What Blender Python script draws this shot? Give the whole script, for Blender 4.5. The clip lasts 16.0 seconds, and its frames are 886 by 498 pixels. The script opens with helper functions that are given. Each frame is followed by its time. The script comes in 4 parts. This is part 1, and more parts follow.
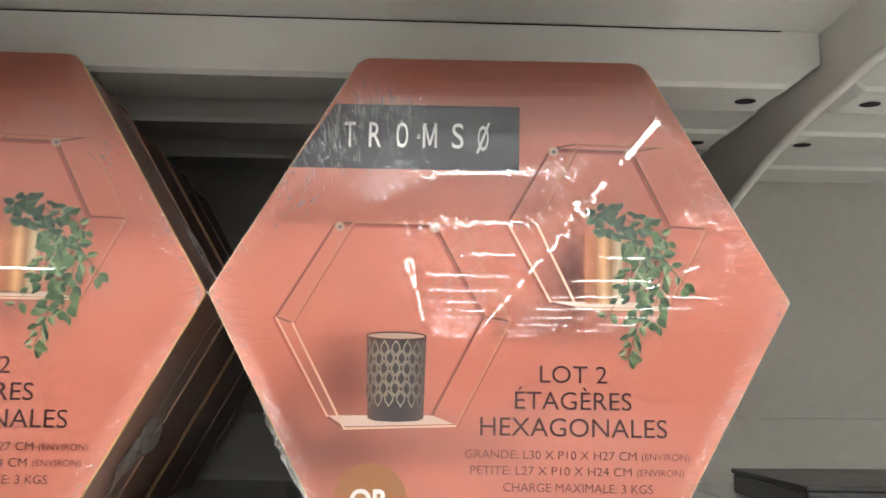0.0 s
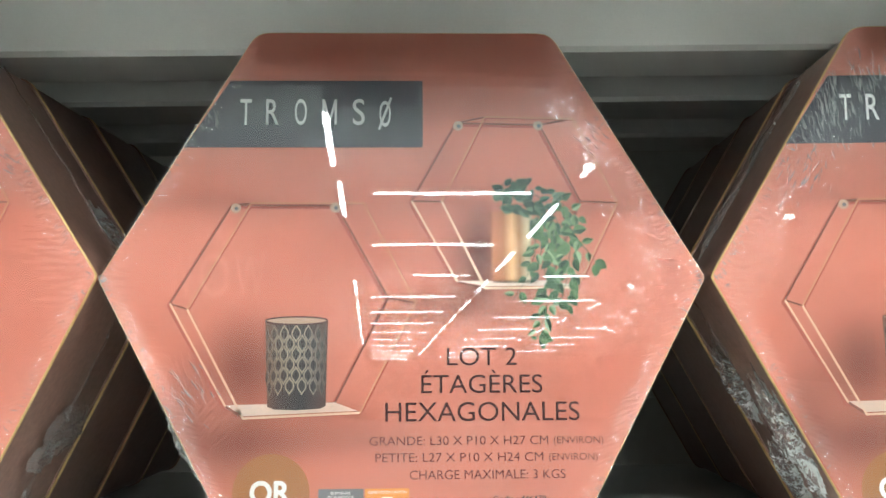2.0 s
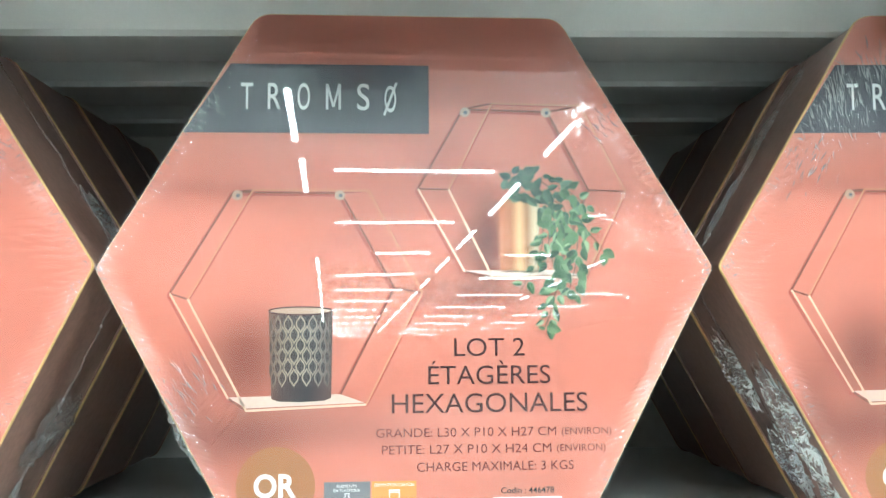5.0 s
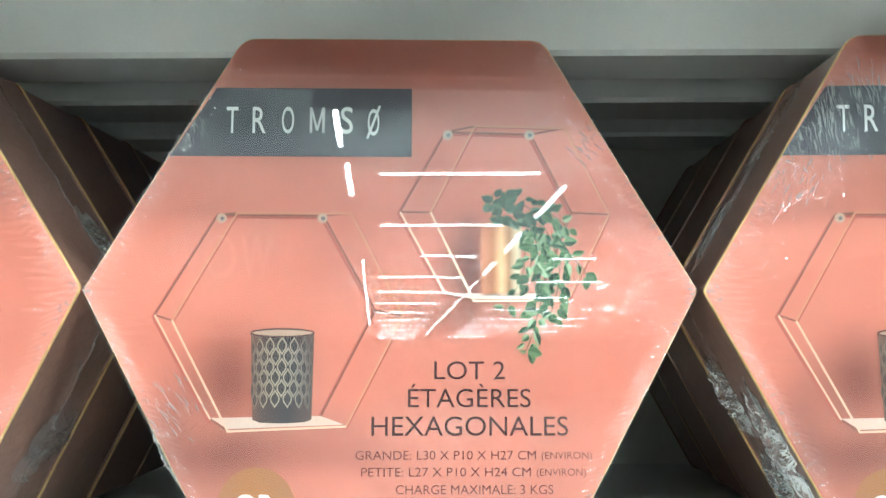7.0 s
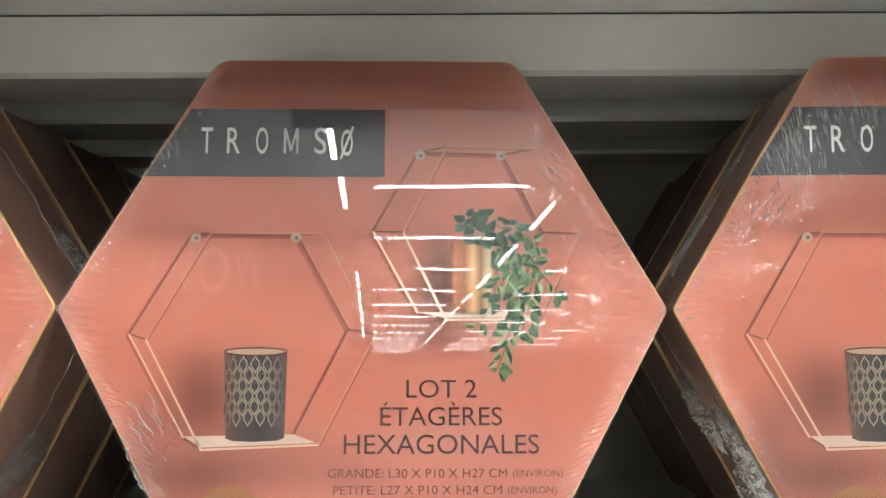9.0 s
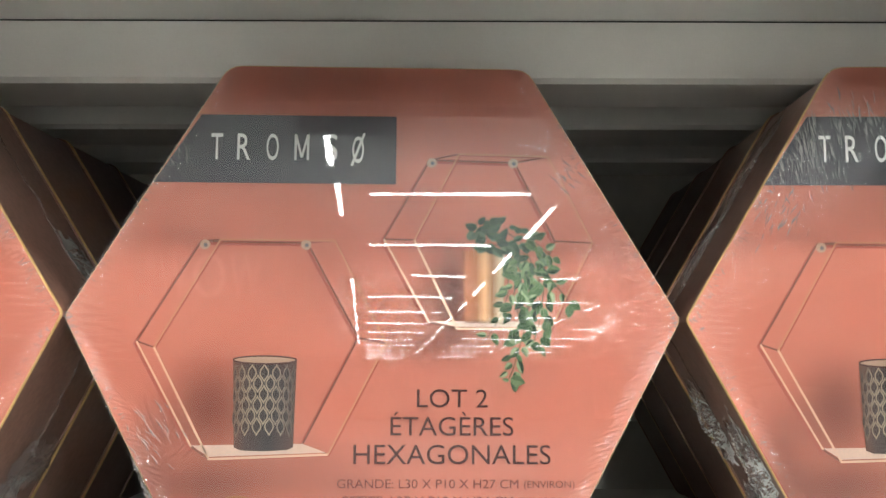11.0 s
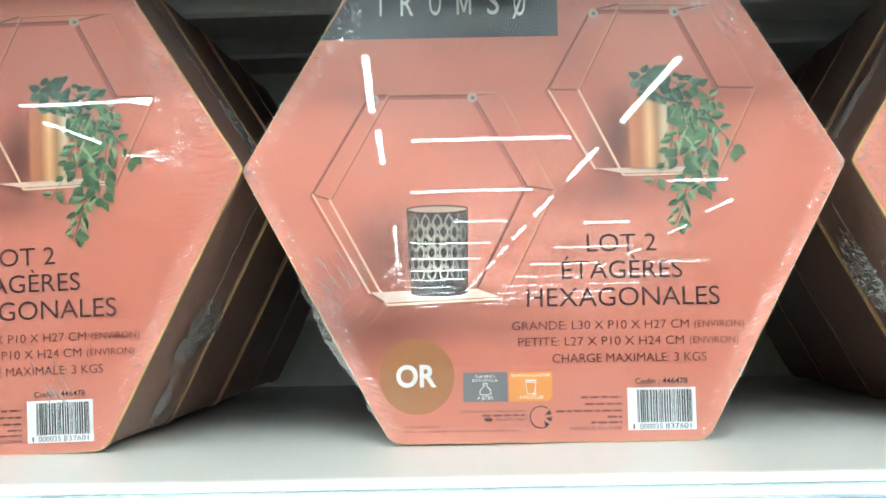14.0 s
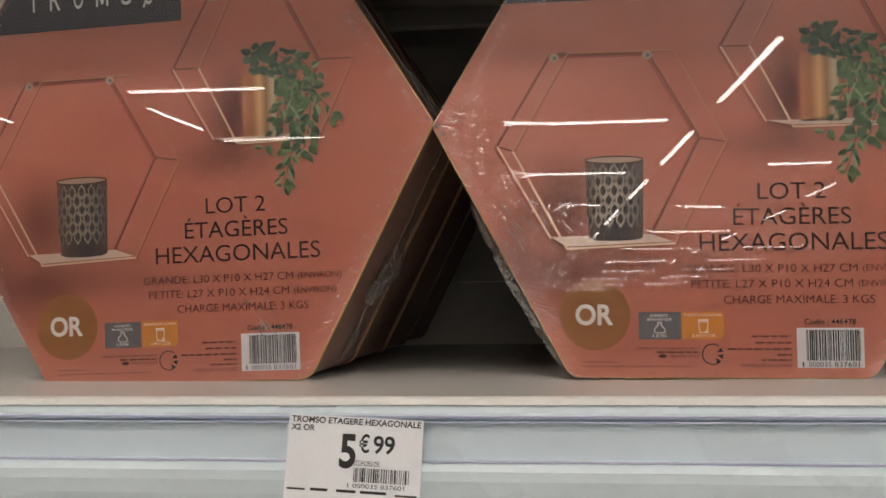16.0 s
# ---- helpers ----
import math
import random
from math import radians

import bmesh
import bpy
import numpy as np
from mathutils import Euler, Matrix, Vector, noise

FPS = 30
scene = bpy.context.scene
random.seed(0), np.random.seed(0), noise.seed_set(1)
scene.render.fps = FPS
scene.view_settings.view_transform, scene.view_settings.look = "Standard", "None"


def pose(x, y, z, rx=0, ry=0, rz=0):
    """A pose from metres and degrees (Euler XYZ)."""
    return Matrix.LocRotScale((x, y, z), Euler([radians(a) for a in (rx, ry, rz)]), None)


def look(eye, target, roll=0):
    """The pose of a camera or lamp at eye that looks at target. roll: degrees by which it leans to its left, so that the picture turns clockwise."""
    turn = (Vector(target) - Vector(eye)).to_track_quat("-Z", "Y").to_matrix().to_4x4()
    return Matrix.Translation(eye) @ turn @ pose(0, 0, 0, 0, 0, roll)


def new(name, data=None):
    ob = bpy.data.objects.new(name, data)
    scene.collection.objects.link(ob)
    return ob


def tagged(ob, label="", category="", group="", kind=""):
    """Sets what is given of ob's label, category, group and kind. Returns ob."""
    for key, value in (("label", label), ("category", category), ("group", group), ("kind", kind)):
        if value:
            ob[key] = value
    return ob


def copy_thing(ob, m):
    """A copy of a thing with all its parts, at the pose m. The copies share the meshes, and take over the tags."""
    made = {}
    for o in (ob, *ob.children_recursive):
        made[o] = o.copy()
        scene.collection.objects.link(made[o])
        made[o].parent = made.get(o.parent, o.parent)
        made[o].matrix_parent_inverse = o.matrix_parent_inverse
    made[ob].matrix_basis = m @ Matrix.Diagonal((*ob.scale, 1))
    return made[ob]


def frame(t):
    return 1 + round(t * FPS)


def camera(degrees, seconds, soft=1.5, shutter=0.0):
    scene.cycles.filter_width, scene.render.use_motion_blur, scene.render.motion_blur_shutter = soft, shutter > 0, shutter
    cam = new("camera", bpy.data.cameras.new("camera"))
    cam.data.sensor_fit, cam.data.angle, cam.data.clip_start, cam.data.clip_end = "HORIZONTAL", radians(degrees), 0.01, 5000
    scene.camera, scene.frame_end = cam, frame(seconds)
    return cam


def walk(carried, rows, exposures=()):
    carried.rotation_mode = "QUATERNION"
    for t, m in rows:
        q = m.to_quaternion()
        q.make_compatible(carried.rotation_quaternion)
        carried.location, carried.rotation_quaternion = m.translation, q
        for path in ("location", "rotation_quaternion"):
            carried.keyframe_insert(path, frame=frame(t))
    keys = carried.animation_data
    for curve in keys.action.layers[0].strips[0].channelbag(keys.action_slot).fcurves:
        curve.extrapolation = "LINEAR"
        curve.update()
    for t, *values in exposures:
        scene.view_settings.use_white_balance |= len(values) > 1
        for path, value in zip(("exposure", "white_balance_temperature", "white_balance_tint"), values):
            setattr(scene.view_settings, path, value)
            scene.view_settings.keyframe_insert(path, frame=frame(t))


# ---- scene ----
cam = camera(51.0, 16.0, shutter=0.13)
PATH = [
    (0, (0.2667, -0.5125, 1.2872), (0.3601, 1.4632, 1.5835), 0.58),
    (0.5, (0.2154, -0.5643, 1.2945), (0.2601, 1.4195, 1.5443), -0.22),
    (1, (0.1363, -0.5648, 1.2883), (0.1719, 1.4155, 1.5661), -1.06),
    (1.5, (0.0678, -0.5174, 1.2924), (0.0763, 1.4656, 1.5526), -1.01),
    (2, (0.0156, -0.4866, 1.2920), (0.0397, 1.4971, 1.5457), -0.79),
    (2.5, (-0.0167, -0.4989, 1.2813), (0.0127, 1.4827, 1.5505), -0.45),
    (3, (-0.0090, -0.5173, 1.2995), (-0.0368, 1.4692, 1.5296), -0.67),
    (3.5, (-0.0307, -0.5038, 1.2968), (-0.0105, 1.4829, 1.5264), -0.57),
    (4, (-0.0172, -0.4918, 1.3040), (-0.0107, 1.4983, 1.5027), -0.64),
    (4.5, (-0.0165, -0.4812, 1.2915), (0.0692, 1.5054, 1.5057), -0.86),
    (4.7, (-0.0136, -0.4783, 1.2940), (0.0951, 1.5082, 1.4989), -0.89),
    (6.8, (0.0218, -0.4809, 1.3144), (0.0462, 1.5083, 1.5205), -0.44),
    (7, (0.0261, -0.4815, 1.3094), (0.0325, 1.5074, 1.5201), -0.37),
    (7.5, (0.0293, -0.4769, 1.3170), (0.0542, 1.5164, 1.4794), -0.37),
    (8, (0.0356, -0.4823, 1.3144), (0.0432, 1.5082, 1.5097), -0.43),
    (8.5, (0.0306, -0.4892, 1.3188), (0.0577, 1.4998, 1.5263), -0.45),
    (9, (0.0380, -0.4866, 1.3123), (0.0555, 1.4992, 1.5498), -0.44),
    (9.5, (0.0352, -0.4886, 1.3215), (0.0575, 1.4997, 1.5358), -0.36),
    (11.8, (0.0255, -0.4763, 1.3036), (0.0494, 1.5055, 1.5715), 0.01),
    (12, (0.0244, -0.4752, 1.3017), (0.0417, 1.5080, 1.5597), 0.04),
    (12.5, (0.0245, -0.4763, 1.3029), (0.0188, 1.5100, 1.5368), 0.07),
    (13, (0.0164, -0.4785, 1.2998), (-0.0009, 1.5078, 1.5332), 0.09),
    (13.5, (-0.0031, -0.4842, 1.2763), (-0.0271, 1.5012, 1.5160), -0.67),
    (14, (-0.0391, -0.4884, 1.2611), (-0.0946, 1.5056, 1.4054), -1.32),
    (14.5, (-0.0500, -0.4833, 1.2376), (-0.1587, 1.5080, 1.3888), -1.28),
    (15, (-0.0520, -0.4806, 1.2334), (-0.2007, 1.5114, 1.3336), -1.20),
    (15.5, (-0.0674, -0.4980, 1.2350), (-0.2484, 1.4909, 1.3425), -0.99),
    (16, (-0.0877, -0.5300, 1.2378), (-0.3328, 1.4515, 1.3543), -0.72),
]
EXPOSURES = [(0, 0.48, 6450, 9), (0.5, 0.26, 6550, 11), (1.0, 0.04, 6600, 11), (1.5, 0.36, 6300, 3), (2.0, 0.66, 5850, -4), (2.5, 1.0, 5550, -7), (3.0, 1.12, 5400, -9), (3.5, 1.12, 5400, -9), (4.7, 1.1, 5400, -9), (7.0, 1.02, 5500, -8), (7.5, 1.02, 5500, -8), (8.0, 0.98, 5550, -7), (8.5, 0.78, 5850, -3), (9.0, 0.45, 6350, 5), (9.7, 0.41, 6450, 7), (12.0, 0.66, 6000, 0), (12.5, 0.86, 5700, -4), (13.0, 1.08, 5500, -8), (13.5, 1.2, 5400, -9), (14.0, 0.7, 5650, -7), (14.5, -0.37, 6850, 13), (15.0, -0.98, 7150, 16), (15.5, -1.12, 7200, 17), (16.0, -0.87, 7150, 15)]
walk(cam, [(t, look(eye, target, roll)) for t, eye, target, roll in PATH], EXPOSURES)


# ---- world and lights ----
world = bpy.data.worlds.new("world")
scene.world = world
world.use_nodes = True
world.node_tree.nodes["Background"].inputs[0].default_value = (0.8, 0.85, 0.9, 1)
world.node_tree.nodes["Background"].inputs[1].default_value = 0.05
LAMP = 33.0          # radiance of the ceiling tubes
FILL_LAMP = 38.0    # radiance of the unseen lamps added over the aisle as fill

SHELF = 1.194        # top of the lower shelf
EDGE = -0.100        # front edge of the shelves
BACK = 0.455         # back panel of the shelving
CEIL = 4.4


# ---- materials ----
def material(name, colour, rough=0.5, metal=0.0, coat=0.0, vary=0.0, scale=40.0, bump=0.0, bump_scale=200.0, spec=0.5):
    m = bpy.data.materials.new(name)
    m.use_nodes = True
    nt = m.node_tree
    b = nt.nodes["Principled BSDF"]
    b.inputs["Base Color"].default_value = (*colour, 1)
    b.inputs["Roughness"].default_value = rough
    b.inputs["Metallic"].default_value = metal
    b.inputs["Coat Weight"].default_value = coat
    b.inputs["Coat Roughness"].default_value = 0.08
    b.inputs["Specular IOR Level"].default_value = spec
    tc = nt.nodes.new("ShaderNodeTexCoord")
    if vary:
        n = nt.nodes.new("ShaderNodeTexNoise")
        n.inputs["Scale"].default_value = scale
        n.inputs["Detail"].default_value = 6
        nt.links.new(tc.outputs["Object"], n.inputs["Vector"])
        fine = nt.nodes.new("ShaderNodeTexNoise")
        fine.inputs["Scale"].default_value = scale * 14
        nt.links.new(tc.outputs["Object"], fine.inputs["Vector"])
        add = nt.nodes.new("ShaderNodeMath")
        add.operation = "ADD"
        nt.links.new(n.outputs["Fac"], add.inputs[0])
        nt.links.new(fine.outputs["Fac"], add.inputs[1])
        r = nt.nodes.new("ShaderNodeMapRange")
        r.inputs["From Min"].default_value, r.inputs["From Max"].default_value = 0.6, 1.4
        r.inputs["To Min"].default_value, r.inputs["To Max"].default_value = 1 - vary, 1 + vary
        nt.links.new(add.outputs[0], r.inputs["Value"])
        mul = nt.nodes.new("ShaderNodeVectorMath")
        mul.operation = "SCALE"
        mul.inputs[0].default_value = colour
        nt.links.new(r.outputs["Result"], mul.inputs["Scale"])
        nt.links.new(mul.outputs[0], b.inputs["Base Color"])
        rr = nt.nodes.new("ShaderNodeMapRange")
        rr.inputs["To Min"].default_value, rr.inputs["To Max"].default_value = max(rough - 0.08, 0.02), rough + 0.1
        nt.links.new(n.outputs["Fac"], rr.inputs["Value"])
        nt.links.new(rr.outputs["Result"], b.inputs["Roughness"])
    if bump:
        n2 = nt.nodes.new("ShaderNodeTexNoise")
        n2.inputs["Scale"].default_value = bump_scale
        n2.inputs["Detail"].default_value = 4
        nt.links.new(tc.outputs["Object"], n2.inputs["Vector"])
        bp = nt.nodes.new("ShaderNodeBump")
        bp.inputs["Strength"].default_value = bump
        bp.inputs["Distance"].default_value = 0.001
        nt.links.new(n2.outputs["Fac"], bp.inputs["Height"])
        nt.links.new(bp.outputs["Normal"], b.inputs["Normal"])
    return m


def glow(name, colour, strength):
    m = bpy.data.materials.new(name)
    m.use_nodes = True
    nt = m.node_tree
    nt.nodes.remove(nt.nodes["Principled BSDF"])
    e = nt.nodes.new("ShaderNodeEmission")
    e.inputs[0].default_value = (*colour, 1)
    e.inputs[1].default_value = strength
    nt.links.new(e.outputs[0], nt.nodes["Material Output"].inputs[0])
    return m


def clear_film(name, ior=1.6, rough=0.03, bump=0.0, haze=0.0, glare=0.0):
    """Thin clear plastic: lets light straight through and mirrors by its Fresnel gloss."""
    m = bpy.data.materials.new(name)
    m.use_nodes = True
    nt = m.node_tree
    nt.nodes.remove(nt.nodes["Principled BSDF"])
    t = nt.nodes.new("ShaderNodeBsdfTransparent")
    g = nt.nodes.new("ShaderNodeBsdfGlossy")
    g.inputs["Roughness"].default_value = rough
    f = nt.nodes.new("ShaderNodeFresnel")
    f.inputs["IOR"].default_value = ior
    x = nt.nodes.new("ShaderNodeMixShader")
    nt.links.new(f.outputs[0], x.inputs[0])
    nt.links.new(t.outputs[0], x.inputs[1])
    if glare:
        # part of the gloss is the softer shine of the varnished board under the film
        g2, gm = nt.nodes.new("ShaderNodeBsdfGlossy"), nt.nodes.new("ShaderNodeMixShader")
        g2.inputs["Roughness"].default_value, gm.inputs[0].default_value = 0.16, glare
        nt.links.new(g.outputs[0], gm.inputs[1])
        nt.links.new(g2.outputs[0], gm.inputs[2])
        nt.links.new(gm.outputs[0], x.inputs[2])
    else:
        nt.links.new(g.outputs[0], x.inputs[2])
    nt.links.new(x.outputs[0], nt.nodes["Material Output"].inputs[0])
    # diffuse white mixed in: scatter of creased film, and its missing reflections
    if haze:
        df, hz = nt.nodes.new("ShaderNodeBsdfDiffuse"), nt.nodes.new("ShaderNodeMixShader")
        df.inputs[0].default_value, hz.inputs[0].default_value = (0.75, 0.75, 0.74, 1), haze
        nt.links.new(x.outputs[0], hz.inputs[1])
        nt.links.new(df.outputs[0], hz.inputs[2])
        nt.links.new(hz.outputs[0], nt.nodes["Material Output"].inputs[0])
    if bump:
        tc = nt.nodes.new("ShaderNodeTexCoord")
        n = nt.nodes.new("ShaderNodeTexNoise")
        n.inputs["Scale"].default_value = 90
        nt.links.new(tc.outputs["Object"], n.inputs["Vector"])
        bp = nt.nodes.new("ShaderNodeBump")
        bp.inputs["Strength"].default_value = bump
        bp.inputs["Distance"].default_value = 0.001
        nt.links.new(n.outputs["Fac"], bp.inputs["Height"])
        nt.links.new(bp.outputs["Normal"], g.inputs["Normal"])
        nt.links.new(bp.outputs["Normal"], f.inputs["Normal"])
    return m


HEX_BASE = 0.1446    # height of the side tips over the bottom


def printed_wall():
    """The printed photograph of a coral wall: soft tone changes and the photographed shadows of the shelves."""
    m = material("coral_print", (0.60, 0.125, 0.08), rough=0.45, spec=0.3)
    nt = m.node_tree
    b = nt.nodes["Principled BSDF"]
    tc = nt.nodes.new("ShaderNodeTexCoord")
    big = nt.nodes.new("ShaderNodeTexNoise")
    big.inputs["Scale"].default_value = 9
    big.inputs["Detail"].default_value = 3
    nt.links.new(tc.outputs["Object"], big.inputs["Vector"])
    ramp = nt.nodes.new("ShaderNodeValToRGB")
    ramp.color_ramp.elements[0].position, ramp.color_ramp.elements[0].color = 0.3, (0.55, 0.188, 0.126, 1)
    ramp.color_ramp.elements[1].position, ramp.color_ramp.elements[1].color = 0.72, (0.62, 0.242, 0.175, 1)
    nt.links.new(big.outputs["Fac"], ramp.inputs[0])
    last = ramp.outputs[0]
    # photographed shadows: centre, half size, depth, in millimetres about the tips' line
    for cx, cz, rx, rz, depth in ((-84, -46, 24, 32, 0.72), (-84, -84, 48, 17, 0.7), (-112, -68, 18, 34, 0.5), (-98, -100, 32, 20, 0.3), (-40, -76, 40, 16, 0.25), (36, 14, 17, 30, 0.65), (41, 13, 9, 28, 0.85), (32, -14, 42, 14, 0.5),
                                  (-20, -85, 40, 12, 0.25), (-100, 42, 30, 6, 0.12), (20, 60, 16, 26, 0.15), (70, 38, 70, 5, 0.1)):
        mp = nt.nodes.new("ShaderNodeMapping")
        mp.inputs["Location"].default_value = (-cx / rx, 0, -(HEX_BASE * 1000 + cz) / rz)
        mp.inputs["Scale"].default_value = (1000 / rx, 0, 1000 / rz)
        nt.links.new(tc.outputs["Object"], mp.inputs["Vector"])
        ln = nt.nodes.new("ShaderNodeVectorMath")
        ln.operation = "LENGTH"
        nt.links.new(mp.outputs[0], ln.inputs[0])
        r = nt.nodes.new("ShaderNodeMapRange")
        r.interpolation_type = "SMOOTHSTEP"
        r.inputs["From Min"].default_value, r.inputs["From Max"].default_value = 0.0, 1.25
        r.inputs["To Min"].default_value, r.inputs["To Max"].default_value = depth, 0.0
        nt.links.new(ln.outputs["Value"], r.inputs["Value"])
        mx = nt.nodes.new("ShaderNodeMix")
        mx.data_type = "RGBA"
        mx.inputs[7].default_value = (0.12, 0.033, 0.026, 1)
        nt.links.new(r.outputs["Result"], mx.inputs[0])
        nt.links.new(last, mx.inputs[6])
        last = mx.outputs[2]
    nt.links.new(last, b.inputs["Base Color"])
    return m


def across(name, stops, x0, x1, rough=0.5):
    """A printed surface whose tone changes from x0 to x1 (metres): stops are (place, colour)."""
    m = material(name, stops[0][1], rough)
    nt = m.node_tree
    tc = nt.nodes.new("ShaderNodeTexCoord")
    sp = nt.nodes.new("ShaderNodeSeparateXYZ")
    nt.links.new(tc.outputs["Object"], sp.inputs[0])
    r = nt.nodes.new("ShaderNodeMapRange")
    r.inputs["From Min"].default_value, r.inputs["From Max"].default_value = x0, x1
    nt.links.new(sp.outputs["X"], r.inputs["Value"])
    ramp = nt.nodes.new("ShaderNodeValToRGB")
    el = ramp.color_ramp.elements
    while len(el) < len(stops):
        el.new(0.5)
    for e, (p, c) in zip(el, stops):
        e.position, e.color = p, (*c, 1)
    nt.links.new(r.outputs[0], ramp.inputs[0])
    nt.links.new(ramp.outputs[0], nt.nodes["Principled BSDF"].inputs["Base Color"])
    return m


def leaf_material(name, tones):
    m = material(name, (0.08, 0.16, 0.06), 0.5)
    nt = m.node_tree
    g = nt.nodes.new("ShaderNodeNewGeometry")
    ramp = nt.nodes.new("ShaderNodeValToRGB")
    el = ramp.color_ramp.elements
    el.new(0.35), el.new(0.8)
    for e, (p, c) in zip(el, tones):
        e.position, e.color = p, (*c, 1)
    nt.links.new(g.outputs["Random Per Island"], ramp.inputs[0])
    nt.links.new(ramp.outputs[0], nt.nodes["Principled BSDF"].inputs["Base Color"])
    return m


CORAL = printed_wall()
KRAFT = material("cut_board_edge", (0.60, 0.41, 0.17), 0.45, vary=0.25, scale=60)
SIDE = material("maroon_board", (0.235, 0.13, 0.10), 0.40, coat=0.15, vary=0.25, scale=18, bump=0.35, bump_scale=55)
CHARCOAL = material("charcoal_print", (0.033, 0.033, 0.048), 0.45)
WHITE_INK = material("white_ink", (0.85, 0.85, 0.84), 0.5)
DARK_INK = material("dark_ink", (0.075, 0.02, 0.018), 0.5)
BROWN_INK = material("brown_ink", (0.17, 0.040, 0.030), 0.5)
GOLD_INK = material("gold_ink", (0.58, 0.29, 0.16), 0.5)
RIM_INK = material("jar_rim_ink", (0.50, 0.36, 0.26), 0.5)
CREAM_INK = material("cream_ink", (0.78, 0.55, 0.38), 0.5)
COPPER_INK = material("copper_ink", (0.21, 0.075, 0.05), 0.5)
SHADOW_INK = material("shadow_ink", (0.40, 0.095, 0.065), 0.5)
OCHRE = material("ochre_print", (0.36, 0.15, 0.045), 0.5)
GREY_INK = material("grey_print", (0.16, 0.165, 0.18), 0.5)
ORANGE = material("orange_print", (0.72, 0.30, 0.05), 0.5)
PALE = material("pale_board_print", (0.72, 0.56, 0.46), 0.5, vary=0.08, scale=60)
BLACK = material("black_ink", (0.02, 0.02, 0.022), 0.5)
PAPER = material("white_paper", (0.82, 0.84, 0.87), 0.6, vary=0.03, scale=50)
LATTICE_INK = across("lattice_ink", ((0, (0.18, 0.12, 0.09)), (0.22, (0.40, 0.32, 0.23)), (0.52, (0.50, 0.40, 0.30)), (0.76, (0.34, 0.28, 0.23)), (1, (0.13, 0.11, 0.10))), -0.072, -0.040)
LOZENGE = across("lozenge_ink", ((0, (0.09, 0.055, 0.045)), (0.4, (0.055, 0.042, 0.04)), (0.8, (0.05, 0.045, 0.047)), (1, (0.09, 0.065, 0.06))), -0.072, -0.040)
JAR = across("smoked_glass_print", ((0, (0.17, 0.085, 0.060)), (0.22, (0.075, 0.048, 0.044)), (0.6, (0.032, 0.027, 0.031)), (1, (0.12, 0.070, 0.060))), -0.072, -0.040)
POT = across("copper_pot_print", ((0, (0.20, 0.055, 0.03)), (0.10, (0.52, 0.19, 0.085)), (0.33, (0.42, 0.17, 0.07)), (0.52, (0.74, 0.44, 0.21)), (0.70, (0.36, 0.18, 0.08)), (0.88, (0.64, 0.52, 0.34)), (1, (0.44, 0.35, 0.21))), 0.045, 0.068)
LEAF_DARK = leaf_material("dark_leaf_print", ((0, (0.012, 0.034, 0.022)), (0.35, (0.030, 0.070, 0.042)), (0.8, (0.065, 0.125, 0.075)), (1, (0.16, 0.25, 0.15))))
LEAF = leaf_material("leaf_print", ((0, (0.018, 0.045, 0.022)), (0.35, (0.060, 0.125, 0.052)), (0.8, (0.14, 0.23, 0.10)), (1, (0.36, 0.45, 0.25))))
LEAF_RIM = leaf_material("leaf_rim_print", ((0, (0.05, 0.10, 0.05)), (0.35, (0.15, 0.22, 0.10)), (0.8, (0.30, 0.37, 0.18)), (1, (0.50, 0.54, 0.34))))
STEM = material("stem_print", (0.10, 0.10, 0.045), 0.5)
STEEL = material("painted_steel_grey", (0.70, 0.69, 0.655), 0.32, vary=0.03, scale=45, bump=0.08, bump_scale=700)
PANEL = material("back_panel_paint", (0.62, 0.595, 0.55), 0.45, vary=0.05, scale=6, bump=0.08, bump_scale=600)
LIP = material("cream_edge_paint", (0.84, 0.84, 0.80), 0.3, vary=0.03, scale=45)
DARK_HOLE = material("hole_shadow", (0.012, 0.012, 0.012), 0.9)
RAIL = material("white_plastic", (0.72, 0.84, 0.90), 0.28, vary=0.03, scale=12)
RAIL_LINE = material("lavender_plastic", (0.50, 0.53, 0.70), 0.3)
COVER = clear_film("clear_cover", 1.45, 0.06)
FILM = clear_film("shrink_film", 1.85, 0.012, glare=0.15)
# haze: scatter of creased film, plus white for reflections missing in the gaps
CRUMPLE = clear_film("crumpled_film", 1.4, 0.20, haze=0.11)
# the strong white haze paints the glints on the gathered ridges
GLINT_WRINKLE = clear_film("glint_wrinkle_film", 1.7, 0.12, haze=0.34)
CARTON_DARK = material("dark_carton", (0.03, 0.028, 0.03), 0.4, coat=0.3, vary=0.2, scale=20)
FLOOR = material("store_floor", (0.52, 0.51, 0.49), 0.65, vary=0.12, scale=1.5, spec=0.15)
PLASTER = material("white_ceiling", (0.88, 0.88, 0.87), 0.8, vary=0.04, scale=1)
WALL = material("store_wall", (0.55, 0.54, 0.52), 0.7, vary=0.08, scale=0.7)
TUBE = glow("tube_light", (1.0, 0.98, 0.95), LAMP)
FILL_DIFFUSER = glow("fill_diffuser", (1.0, 0.98, 0.95), FILL_LAMP)
HOUSING = material("lamp_housing", (0.7, 0.7, 0.7), 0.4)


# ---- builders ----
def part(name, bm, mat, parent=None, label="", smooth=False):
    me = bpy.data.meshes.new(name)
    bm.to_mesh(me)
    bm.free()
    for m in (mat if isinstance(mat, (list, tuple)) else (mat,)):
        me.materials.append(m)
    if smooth:
        me.polygons.foreach_set("use_smooth", [True] * len(me.polygons))
    ob = new(name, me)
    if parent:
        ob.parent = parent
    if label:
        ob["label"] = label
    return ob


